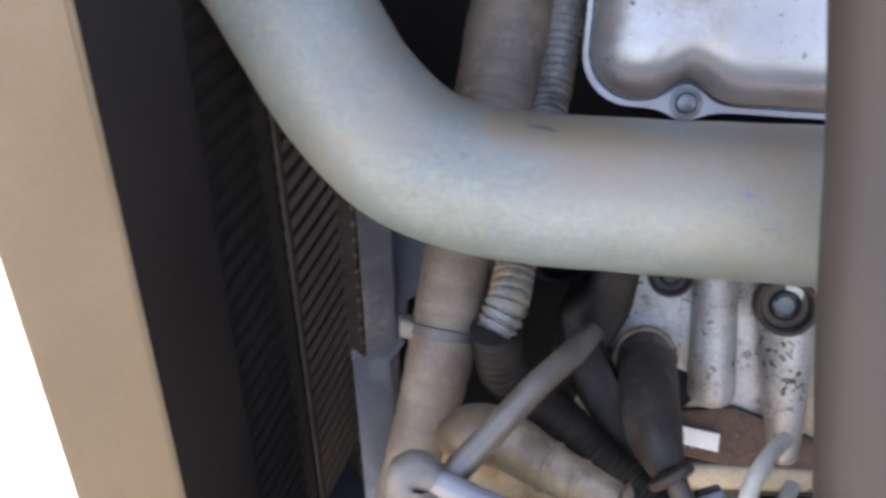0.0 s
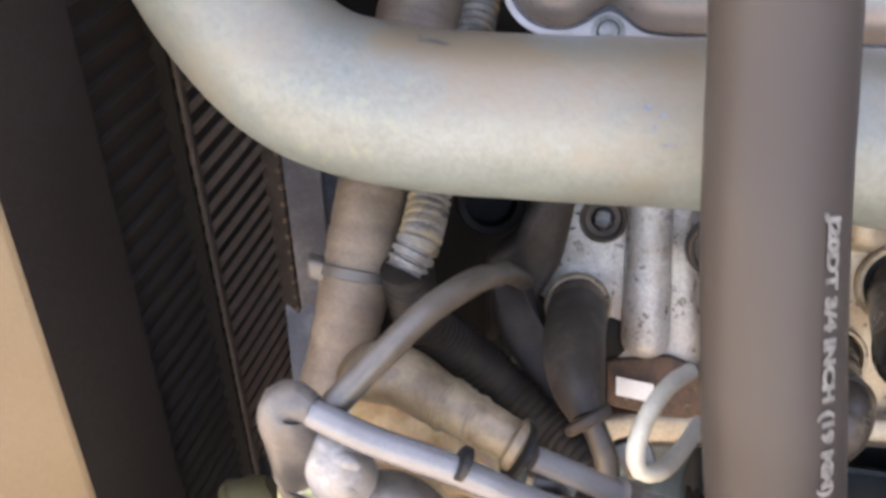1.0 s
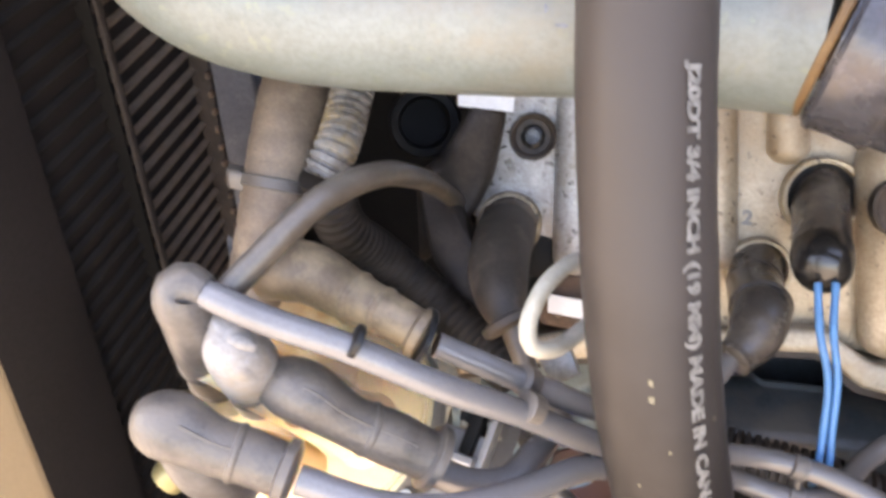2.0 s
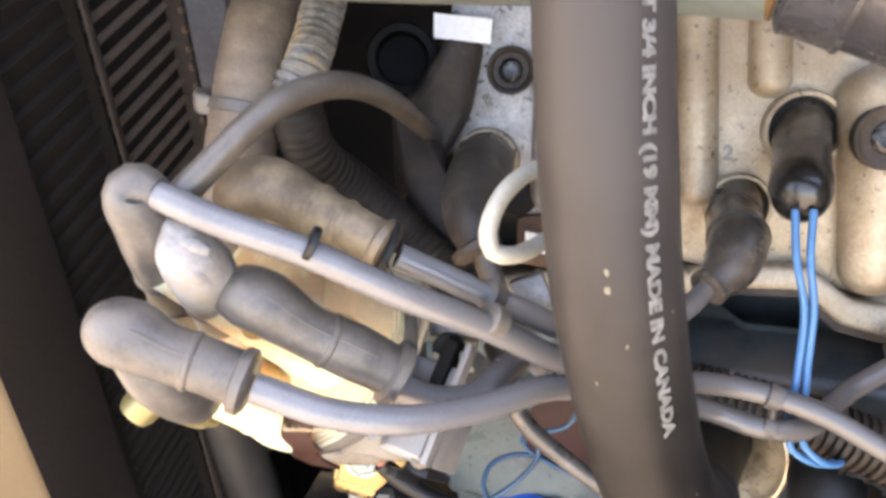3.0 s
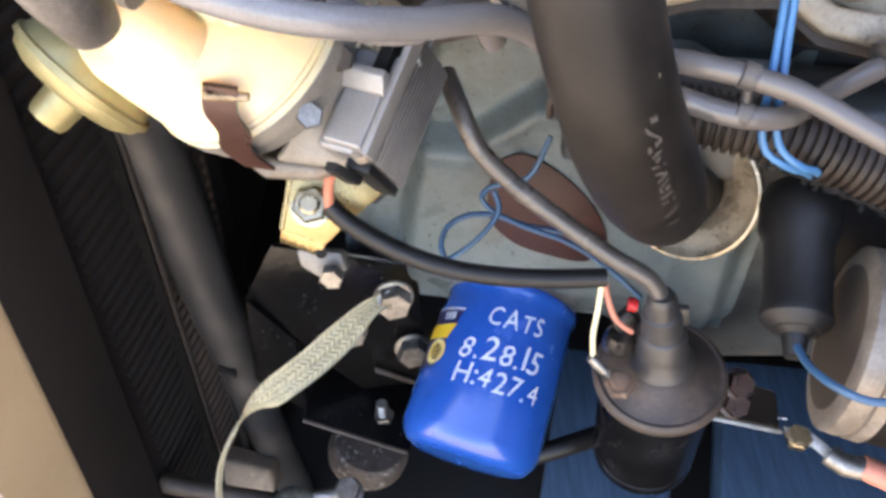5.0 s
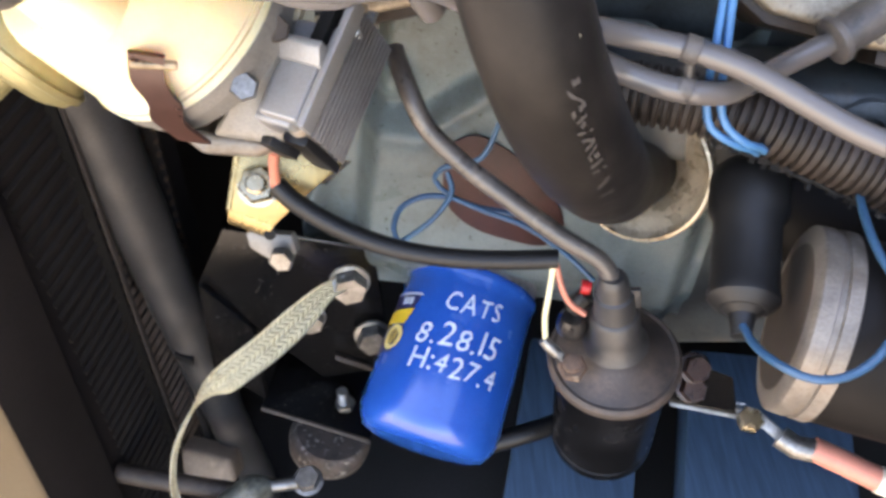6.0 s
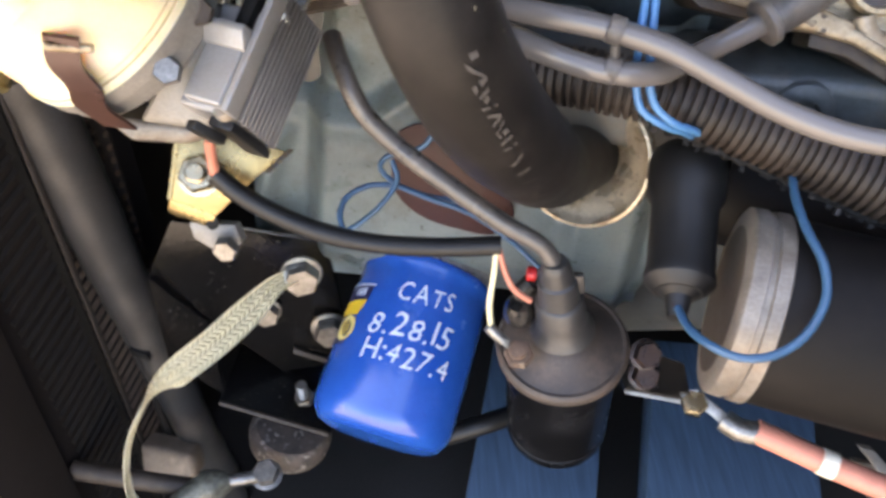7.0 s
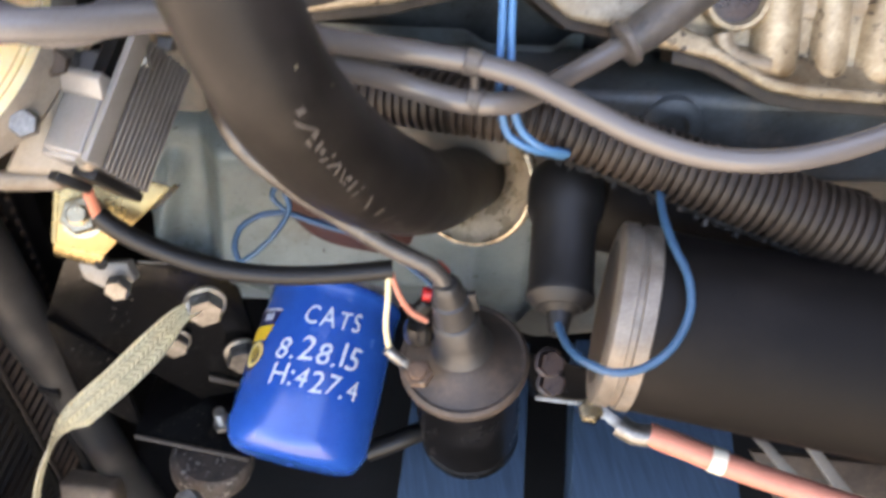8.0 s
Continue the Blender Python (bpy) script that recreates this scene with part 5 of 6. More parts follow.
marks = [find_on_ray((0.1936, 0.1291, 0.8727), (0.2400, 0.3860, 0.7099)), find_on_ray((0.1970, 0.1232, 0.8666), (0.2520, 0.3653, 0.6887)), find_on_ray((0.2011, 0.1169, 0.8602), (0.2663, 0.3430, 0.6661))]
for i in range(22):
    f = -0.22 + (i + rng.uniform(-0.2, 0.2)) / 21 * 2.36
    (sa, aa), (sb, ab) = (marks[0], marks[1]) if f < 1 else (marks[1], marks[2])
    f = f if f < 1 else f - 1
    s = sa + (sb - sa) * f
    ang = aa + ((ab - aa + math.pi) % (2 * math.pi) - math.pi) * f
    hs, ha, lean = rng.uniform(0.0005, 0.0010), rng.uniform(0.09, 0.14), rng.uniform(-0.0018, 0.0018)
    bm = bmesh.new()
    ladder = []
    for k in range(5):
        y = k / 2 - 1
        ladder.append([bm.verts.new(on_hose(s + x * hs * rng.uniform(0.55, 1.1) + y * lean, ang + y * ha, 0.0002)[0]) for x in (-1, 1)])
    for a, b in zip(ladder, ladder[1:]):
        if rng.random() < 0.85:
            bm.faces.new((a[0], a[1], b[1], b[0]))
    for v in [v for v in bm.verts if not v.link_faces]:
        bm.verts.remove(v)
    part("printing", bm, "faint_ink", hose_body, "faint worn printing")
for px in (((0.1706, 0.1866, 0.9232), 0.0006), ((0.1717, 0.1862, 0.9193), 0.0007), ((0.1878, 0.1885, 0.9086), 0.0004), ((0.1773, 0.1857, 0.9050), 0.0004), ((0.1693, 0.1774, 0.8938), 0.0004), ((0.1996, 0.1795, 0.8592), 0.0004), ((0.2038, 0.1852, 0.8513), 0.0003)):
    s, ang = find_on_hose(px[0])
    bm = bmesh.new()
    rr = [rng.uniform(0.6, 1.2) * px[1] for k in range(9)]
    bm.faces.new([bm.verts.new(on_hose(s + 1.5 * rr[k] * math.cos(k * 0.698), ang + rr[k] * math.sin(k * 0.698) / 0.016, 0.0001)[0]) for k in range(9)])
    part("paint_fleck", bm, "fleck", hose_body, "pale paint fleck")
# neck that takes the hose
neck = thing("water_neck", (0.2757, 0.3046, 0.7041), "shiny cast water neck with a rolled rim", "pipe neck")
na, nb = V((0.2631, 0.2996, 0.7308)), V((0.2631 + 0.0285, 0.2996 + 0.0385, 0.7308 - 0.0185))
part("bell", lathe(na, nb, [(0.05, 0.0225), (0.020, 0.0245), (0.008, 0.0280), (0.0050, 0.0290), (0.0040, 0.0302), (0.0018, 0.0312), (-0.0012, 0.0312), (-0.0030, 0.0304), (-0.0032, 0.0294), (-0.0018, 0.0286), (0.0002, 0.0276), (0.0016, 0.0262), (0.0034, 0.0225), (0.0062, 0.0182), (0.0100, 0.0160), (0.0205, 0.0004)], 72, cap=False), "bell_metal", neck)

# hoses in front of the radiator
uh = thing("upper_hose", (0.0608, 0.3095, 0.8788), "dust-covered brown rubber hose with a cable tie", "hose")
UPTS = [(*(0.1000, 0.4591, 1.0301), 0.0190), (*(0.0895, 0.4206, 0.9842), 0.0185), (*(0.0838, 0.3984, 0.9595), 0.0180), (*(0.0738, 0.3600, 0.9285), 0.0145), (*(0.0683, 0.3357, 0.9115), 0.0137), (*(0.0644, 0.3193, 0.8920), 0.0133), (*(0.0604, 0.3078, 0.8745), 0.0128), (*(0.0550, 0.2952, 0.8535), 0.0126), (*(0.0492, 0.2838, 0.8307), 0.0126), (*(0.0436, 0.2721, 0.8038), 0.0126)]
part("hose", tube(UPTS, seg=40, step=0.003, rib=(0.0088, 0.0004, 0.84), wobble=0.05), "brown_hose", uh)
ua, ub = V((0.0646, 0.3202, 0.8933)), V((0.0634, 0.3163, 0.8874))
tie = part("tie", lathe(ua, ub, [(0, 0.0138), (0.0004, 0.0148), (0.0042, 0.0148), (0.0046, 0.0138)], 36), "boot_grey", uh, "grey cable tie")
part("tie_lock", slab((0.0467, 0.3145, 0.9006), V((0.0534, 0.3131, 0.8997)) - V((0.0467, 0.3145, 0.9006)), V((0.0466, 0.3123, 0.8935)) - V((0.0467, 0.3145, 0.9006)), (0, 0.006, 0), 0.0016, 3), "boot_grey", tie, "cable tie lock")
lm = thing("wiring_loom", (0.0867, 0.3213, 0.8952), "corrugated wiring loom, pale and worn where it shows", "wiring loom")
part("conduit", tube([(0.1190, 0.4523, 1.0311), (0.1128, 0.4179, 0.9876), (0.1062, 0.3920, 0.9572), (0.0947, 0.3425, 0.9312), (0.0908, 0.3275, 0.9175), (0.0876, 0.3136, 0.9092), (0.0829, 0.3072, 0.9014)], 0.0080, 24, rib=(0.0036, 0.0013, 0.6)), "loom_pale", lm)
part("conduit", tube([(0.0834, 0.3097, 0.9015), (0.0873, 0.3130, 0.8772), (0.0996, 0.3214, 0.8580), (0.1176, 0.3182, 0.8415), (0.1383, 0.3031, 0.8289), (0.1537, 0.2878, 0.8247)], 0.0095, 24, rib=(0.0036, 0.0005, 0.6)), "loom_dark", lm, "darker dusty length")

lh = thing("lower_hose", (0.0470, 0.3600, 0.3400), "large black hose running down beside the radiator", "hose")
part("hose", tube([(*(-0.0015, 0.3690, 0.7350), 0.0195), (*(0.0002, 0.3711, 0.7149), 0.0195), (*(0.0045, 0.3719, 0.6723), 0.0186), (*(0.0120, 0.3712, 0.6065), 0.0168), (*(0.0228, 0.3665, 0.5294), 0.0148), (*(0.0357, 0.3587, 0.4472), 0.0135), (*(0.0440, 0.3587, 0.3900), 0.0130), (*(0.0470, 0.3600, 0.3400), 0.0130)], seg=40, step=0.004, rib=(0.031, 0.0005, 0.5), wobble=0.03), "lower_rubber", lh)
wire("cable", [(-0.0087, 0.3770, 0.7424), (-0.0050, 0.3717, 0.7079), (-0.0043, 0.3700, 0.6624), (0.0024, 0.3659, 0.5930), (0.0142, 0.3592, 0.5212), (0.0176, 0.3546, 0.4437)], 0.0028, "black_wire", "thin black cable running beside the large hose", "cable")
part("tie", slab((0.0130, 0.3520, 0.5426), V((0.0250, 0.3481, 0.5393)) - V((0.0130, 0.3520, 0.5426)), (0, 0, -0.006), (0, 0.008, 0), 0.001), "black_wire", lh, "black cable tie")

# ---- oil filter ----
filt = thing("oil_filter", (0.1742, 0.2859, 0.5642), "blue enamelled oil filter with white handwriting", "oil filter")
FT, FB = V((0.1998, 0.3570, 0.5985)), V((0.1749, 0.2899, 0.5655))
fx = (FB - FT).normalized()
fl = (FB - FT).length + 0.019
FR = 0.0395
can = part("can", lathe(FT, FB, [(0, FR * 0.8), (0.0005, FR * 0.985), (0.003, FR), (0.0055, FR * 0.985), (0.007, FR * 0.965), (0.012, FR * 0.97), (fl * 0.6, FR * 1.0), (fl - 0.012, FR * 1.01), (fl - 0.006, FR * 0.95), (fl - 0.002, FR * 0.87), (fl, FR * 0.74), (fl + 0.0008, FR * 0.4)], 80), "filter_blue", filt)
part("base", lathe(FT - fx * 0.012, FB, [(-0.02, FR * 0.98), (0.004, FR * 0.96), (0.011, FR * 0.9)], 60), "alu", filt, "stained filter base")
# writing: face the open side
fa0 = (V((0.1840, 0.2208, 0.7070)) - V((0.1875, 0.2985, 0.6146))).normalized()
fu = (fa0 - fx * fa0.dot(fx)).normalized()
fw = fx.cross(fu)
if fw.x > 0:
    fw = -fw


def on_filter(x, s, lift=0.0005):
    """x metres round to the right of the middle, s metres down the can."""
    a = x / FR
    body = FR * (0.97 + 0.03 * (s - 0.012) / (fl * 0.6 - 0.012))
    return FT + fx * s + (fu * math.cos(a) - fw * math.sin(a)) * (body * 1.002 + lift)


def can_of(p):
    """Round and down of the place on the can that lies in the direction of p."""
    d = V(p) - FT
    s = d.dot(fx)
    d = d - fx * s
    return math.atan2(-d.dot(fw), d.dot(fu)) * FR, s


def hand_text(string, left, right, size, seed):
    """A line of marker writing: each letter a little turned, raised and scaled of its own."""
    (x0, s0), (x1, s1) = can_of(left), can_of(right)
    rng = random.Random(seed)
    run, marks_ = 0.0, []
    for ch in string:
        co, fa = letters(ch, size * rng.uniform(0.9, 1.1), 0.00002, 1.0)
        lo, hi = min(c.x for c in co), max(c.x for c in co)
        marks_.append((co, fa, lo, run, hi - lo, rng.uniform(-0.10, 0.10), rng.uniform(-0.0008, 0.0008)))
        run += hi - lo + size * (0.13 if ch not in ".:" else 0.10)
    k = (x1 - x0) / run
    for co, fa, lo, at, w, turn, lift in marks_:
        def put(x, y):
            px_, py_ = x - lo - w / 2, y - size * 0.35
            px_, py_ = px_ * math.cos(turn) - py_ * math.sin(turn), px_ * math.sin(turn) + py_ * math.cos(turn)
            xx = at + w / 2 + px_ + 0.12 * (py_ + size * 0.35) + 0.0002 * math.sin(y * 1900 + at * 700)
            return on_filter(x0 + xx * k, s0 + (s1 - s0) * xx / run - py_ - size * 0.35 - lift + 0.0002 * math.sin(x * 1500 + at * 900))
        part("handwriting", lay(co, fa, put), "white_ink", can, "white marker handwriting")


hand_text("CATS", (0.1811, 0.3194, 0.6218), (0.2130, 0.3127, 0.6165), 0.0160, 3)
hand_text("8.28.15", (0.1643, 0.3049, 0.6127), (0.2111, 0.2950, 0.6049), 0.0178, 4)
hand_text("H:427.4", (0.1609, 0.2923, 0.6065), (0.2107, 0.2803, 0.5968), 0.0166, 5)


def can_patch(corners, lift, material, label, n=14):
    """A printed patch on the can between four corners given as round, down."""
    bm = bmesh.new()
    (a, b, c, d) = [np.array(q) for q in corners]
    grid = []
    for i in range(n + 1):
        u = i / n
        grid.append([bm.verts.new(on_filter(*((a + (b - a) * u) * (1 - v) + (d + (c - d) * u) * v), lift)) for v in (0, 0.5, 1)])
    for i in range(n):
        for j in range(2):
            bm.faces.new((grid[i][j], grid[i + 1][j], grid[i + 1][j + 1], grid[i][j + 1]))
    return part("print", bm, material, can, label)


lx, ls = can_of((0.1700, 0.3323, 0.6202))
can_patch([(lx - 0.045, ls + 0.000), (lx, ls + 0.0015), (lx - 0.003, ls + 0.010), (lx - 0.045, ls + 0.010)], 0.0003, "blue_dark", "navy printed band")
can_patch([(lx - 0.045, ls - 0.0015), (lx + 0.0008, ls + 0.0005), (lx + 0.0004, ls + 0.0016), (lx - 0.045, ls + 0.000)], 0.00045, "white_ink", "white printed line")
can_patch([(lx - 0.045, ls + 0.011), (lx - 0.002, ls + 0.010), (lx - 0.006, ls + 0.019), (lx - 0.045, ls + 0.019)], 0.00045, "yellow_print", "yellow printed band")
can_patch([(lx - 0.045, ls + 0.020), (lx - 0.006, ls + 0.020), (lx - 0.009, ls + 0.036), (lx - 0.045, ls + 0.036)], 0.0003, "blue_dark", "navy printed band")
for i in range(3):
    can_patch([(lx - 0.014 + i * 0.0034, ls + 0.003), (lx - 0.0118 + i * 0.0034, ls + 0.003), (lx - 0.0122 + i * 0.0034, ls + 0.0075), (lx - 0.0144 + i * 0.0034, ls + 0.0075)], 0.0006, "white_ink", "white printing bar", 2)
bm = bmesh.new()
ring = [bm.verts.new(on_filter(lx - 0.012 + 0.008 * math.cos(t), ls + 0.027 + 0.0075 * math.sin(t), 0.0006)) for t in (2 * math.pi * i / 32 for i in range(32))]
bm.faces.new(ring)
part("print", bm, "cream_print", can, "cream printed disc")
bm = bmesh.new()
for i in range(5):
    q = [(lx - 0.0165 + 0.0002 * i, ls + 0.0235 + 0.0016 * i), (lx - 0.0075, ls + 0.0235 + 0.0016 * i), (lx - 0.0075, ls + 0.0241 + 0.0016 * i), (lx - 0.0165, ls + 0.0241 + 0.0016 * i)]
    bm.faces.new([bm.verts.new(on_filter(*c, 0.0009)) for c in q])
part("print", bm, "yellow_print", can, "fine yellow printing bars")

# ---- ignition coil ----
coil = thing("ignition_coil", (0.2698, 0.2795, 0.5603), "black ignition coil with a dusty cap and rusty terminal", "ignition coil")
KT, KB = V((0.2598, 0.2661, 0.6480)), V((0.2699, 0.2797, 0.5589))
kx = (KT - KB).normalized()
kl = (KT - KB).length
part("can", lathe(KB, KT, [(0, 0.022), (0.001, 0.0255), (0.004, 0.0272), (0.010, 0.0272), (0.0105, 0.0266), (0.013, 0.0266), (0.0135, 0.0272), (kl - 0.004, 0.0272)], 64), "coil_can", coil, "glossy black can")
coil_top = part("cap", lathe(KT - kx * 0.006, KT, [(0, 0.0285), (0.0005, 0.0312), (0.0035, 0.0316), (0.0055, 0.0310), (0.0065, 0.0296), (0.0060, 0.028), (0.009, 0.021), (0.0135, 0.0155), (0.016, 0.013), (0.017, 0.006)], 64), "coil_cap", coil, "dusty moulded cap")
t0, t1 = V((0.2580, 0.2636, 0.6597)), V((0.2488, 0.2619, 0.7030))
tl = (t1 - t0).length
part("tower", lathe(t0, t1, [(0, 0.0150), (tl * 0.10, 0.0125), (tl * 0.22, 0.0116), (tl * 0.46, 0.0108), (tl * 0.49, 0.0100), (tl * 0.50, 0.0092), (tl * 0.78, 0.0086), (tl * 0.80, 0.0074), (tl * 0.95, 0.0066), (tl, 0.0062), (tl + 0.002, 0.005)], 40), "lower_rubber", coil_top, "rubber tower boot")
ta_ = (t1 - t0).normalized()
part("pull_tab", slab(t0 + ta_ * (tl * 0.60) + V((0.0070, -0.0015, 0.0)), V((0.0045, -0.0006, 0.0004)), ta_ * (tl * 0.26), V((0.0004, 0.0030, 0.0)), 0.0008), "lower_rubber", coil_top, "small rubber pull tab")
part("terminal", join(lathe((0.2366, 0.2518, 0.6554), (0.2344, 0.2466, 0.6700), [(0, 0.0058), (0.004, 0.0058), (0.0042, 0.0042), (0.009, 0.0042), (0.0095, 0.003)], 20), hexagon((0.2365, 0.2506, 0.6570), V((0.2344, 0.2466, 0.6700)) - V((0.2366, 0.2518, 0.6554)), 0.0068, 0.004)), "rust", coil_top, "rusty terminal nut")
part("terminal", lathe((0.2388, 0.2727, 0.6602), (0.2371, 0.2690, 0.6765), [(0, 0.0075), (0.006, 0.007), (0.010, 0.005)], 24), "rubber", coil_top, "black terminal post")
wire("coil_lead", [(0.2494, 0.2620, 0.7003), (0.2435, 0.2642, 0.7104), (0.2253, 0.2687, 0.7208), (0.2044, 0.2759, 0.7336), (0.1825, 0.2845, 0.7477), (0.1697, 0.2896, 0.7597), (0.1640, 0.2945, 0.7700), (0.1600, 0.3040, 0.7755), (0.1570, 0.3160, 0.7780)], 0.0041, "lead_dark", "dusty grey lead from the ignition coil", "lead")
# wires at the coil
wire("sleeved_wire", [(0.1078, 0.2878, 0.7314), (0.1141, 0.2853, 0.7255), (0.1296, 0.2810, 0.7163), (0.1516, 0.2766, 0.7080), (0.1748, 0.2736, 0.7044), (0.2010, 0.2726, 0.7033), (0.2266, 0.2723, 0.7043)], 0.0043, "black_wire", "black sleeved wire between module and coil", "wire")
wire("pink_wire", [(0.1118, 0.2767, 0.7569), (0.1093, 0.2830, 0.7456), (0.1078, 0.2875, 0.7311)], 0.0022, "pink_wire", "short salmon pink wire leaving the module")
wire("pale_wire", [(0.2248, 0.2709, 0.7041), (0.2237, 0.2650, 0.6934), (0.2223, 0.2594, 0.6814), (0.2236, 0.2558, 0.6691)], 0.0013, "pale_wire", "pale yellow wire ending in a ring terminal")
wire("pink_wire", [(0.2257, 0.2705, 0.7038), (0.2286, 0.2675, 0.6939), (0.2334, 0.2658, 0.6842), (0.2414, 0.2657, 0.6766)], 0.0014, "pink_wire", "salmon pink wire running to the coil")
ring = thing("ring_terminal", (0.2273, 0.2542, 0.6651), "tinned ring terminal on the coil", "terminal")
part("crimp", tube([(0.2222, 0.2561, 0.6706), (0.2255, 0.2542, 0.6677), (0.2289, 0.2526, 0.6652)], 0.0026, 12), "zinc", ring)
part("lug", prism([(0.2257, 0.2556, 0.6692), (0.2323, 0.2529, 0.6645), (0.2313, 0.2503, 0.6617), (0.2244, 0.2533, 0.6666)], (0, 0.0012, -0.0006), 0.0003), "zinc", ring)
rc = thing("wire_splice", (0.2464, 0.2792, 0.6872), "red plastic wire splice with black tape", "connector")
part("sleeve", lathe((0.2450, 0.2751, 0.7016), (0.2520, 0.2745, 0.6934), [(0, 0.003), (0.0005, 0.0036), (0.007, 0.0036), (0.0075, 0.003)], 18), "red_plastic", rc)
part("sleeve", lathe((0.2405, 0.2771, 0.6826), (0.2456, 0.2761, 0.6824), [(0, 0.003), (0.0005, 0.0034), (0.004, 0.0034), (0.0045, 0.003)], 18), "red_plastic", rc)
part("tape", lathe((0.2370, 0.2744, 0.6704), (0.2449, 0.2761, 0.6794), [(0, 0.004), (0.002, 0.0048), (0.010, 0.0048), (0.011, 0.004)], 18), "black_wire", rc, "black tape")
wire("blue_wire", [(0.2456, 0.2772, 0.6864), (0.2387, 0.2808, 0.6919), (0.2290, 0.2873, 0.6972), (0.2144, 0.2976, 0.7011), (0.1942, 0.3084, 0.7018), (0.1801, 0.3159, 0.7044), (0.1745, 0.3206, 0.7084), (0.1775, 0.3184, 0.7168), (0.1947, 0.3161, 0.7248), (0.2035, 0.3205, 0.7444)], 0.0013, "mid_blue", "blue wire looping across the block", group="wires on the block")
wire("blue_wire", [(0.1799, 0.3180, 0.7153), (0.1823, 0.3133, 0.7078), (0.1758, 0.3080, 0.6984), (0.1659, 0.3044, 0.6900), (0.1577, 0.3017, 0.6857)], 0.0013, "mid_blue", "blue wire looping across the block", group="wires on the block")
wire("navy_wire", [(0.1577, 0.3017, 0.6857), (0.1554, 0.3074, 0.6899), (0.1584, 0.3142, 0.6961), (0.1679, 0.3179, 0.7001), (0.1811, 0.3170, 0.7013), (0.1940, 0.3120, 0.6997), (0.2148, 0.3060, 0.6998)], 0.0014, "navy_wire", "dark blue wire bent in a loop", group="wires on the block")
wire("white_tube", [(0.1676, 0.2466, 0.9121), (0.1594, 0.2368, 0.9158), (0.1521, 0.2270, 0.9145), (0.1486, 0.2202, 0.9086), (0.1499, 0.2180, 0.9038), (0.1552, 0.2199, 0.9013), (0.1649, 0.2320, 0.8973), (0.1731, 0.2452, 0.8932)], 0.0024, "white_tube", "off-white stiff tube bent in a loop", "tube")

# ---- motor at the right with its boot and cables ----
motor = thing("starter_motor", (0.3625, 0.2075, 0.6825), "dark grey cylindrical starter motor with an aluminium end frame", "starter motor")
SA, SB = V((0.3106, 0.2252, 0.7186)), V((0.4226, 0.1864, 0.7141))
sx = (SB - SA).normalized()
part("body", lathe(SA + sx * 0.004, SB, [(0, 0.0345), (0.001, 0.0355), (0.010, 0.0357), (0.25, 0.0357)], 72), "drum", motor, "dark grey drum")
part("end_face", lathe(SA - sx * 0.0060, SB, [(0.0002, 0.004), (0.0004, 0.014), (0.0005, 0.0284), (0.0016, 0.0290), (0.0020, 0.0290)], 64), "steel_dark", motor, "greasy dark end face")
part("end_frame", lathe(SA - sx * 0.0060, SB, [(0.0006, 0.0285), (0.0012, 0.0345), (0.0022, 0.0360), (0.0075, 0.0364), (0.0080, 0.0352), (0.0100, 0.0352), (0.0105, 0.0364), (0.0150, 0.0366), (0.0155, 0.0358), (0.016, 0.034)], 72), "alu_brown", motor, "dull aluminium end frame")
# dark cylinder added to stand in for the shaded gap above the motor
part("gap_body", lathe((0.3282, 0.3106, 0.7088), (0.4369, 0.2772, 0.6965), [(0, 0.018), (0.001, 0.026), (0.004, 0.0275), (0.12, 0.0275)], 48), "drum", motor, "dark grey cylinder added for the shaded gap")
boot = thing("terminal_boot", (0.2852, 0.2197, 0.7261), "black rubber boot over the starter terminal", "boot")
b0, b1 = V((0.2988, 0.2757, 0.7462)), V((0.2864, 0.2240, 0.7250))
bl = (b1 - b0).length
part("sleeve", lathe(b0, b1, [(-0.004, 0.012), (-0.001, 0.0146), (0.004, 0.0155), (bl * 0.28, 0.0152), (bl * 0.36, 0.0128), (bl * 0.85, 0.0126), (bl * 0.88, 0.0132), (bl * 0.93, 0.0132), (bl * 0.96, 0.0118), (bl, 0.009)], 44), "black_wire", boot)
bx = (b1 - b0).normalized()
part("spout", lathe(b1 - bx * 0.001, b1 + bx, [(0, 0.009), (0.003, 0.0050), (0.010, 0.0038), (0.0112, 0.0036), (0.0115, 0.0022)], 28), "black_wire", boot, "narrow rubber spout")
wire("blue_wire", [(0.2836, 0.2150, 0.7268), (0.2831, 0.2042, 0.7299), (0.2857, 0.1901, 0.7360), (0.2931, 0.1827, 0.7383), (0.3035, 0.1825, 0.7397), (0.3136, 0.1866, 0.7443), (0.3216, 0.1961, 0.7512), (0.3237, 0.2073, 0.7560), (0.3222, 0.2215, 0.7589), (0.3229, 0.2359, 0.7610), (0.3256, 0.2468, 0.7613)], 0.0015, "mid_blue", "blue wire looping from the starter boot")
# corrugated conduit
cd = thing("corrugated_conduit", (0.3449, 0.2468, 0.7572), "dark grey corrugated conduit, split along its underside", "conduit")
CP = [(*(0.1995, 0.3063, 0.7764), 0.0112), (*(0.2302, 0.2962, 0.7766), 0.0116), (*(0.2573, 0.2838, 0.7784), 0.0118), (*(0.2817, 0.2739, 0.7780), 0.0116), (*(0.3046, 0.2658, 0.7733), 0.0120), (*(0.3338, 0.2547, 0.7665), 0.0130), (*(0.3640, 0.2409, 0.7600), 0.0138), (*(0.3897, 0.2290, 0.7548), 0.0144), (*(0.4211, 0.2152, 0.7484), 0.0146), (*(0.4630, 0.1987, 0.7396), 0.0146)]
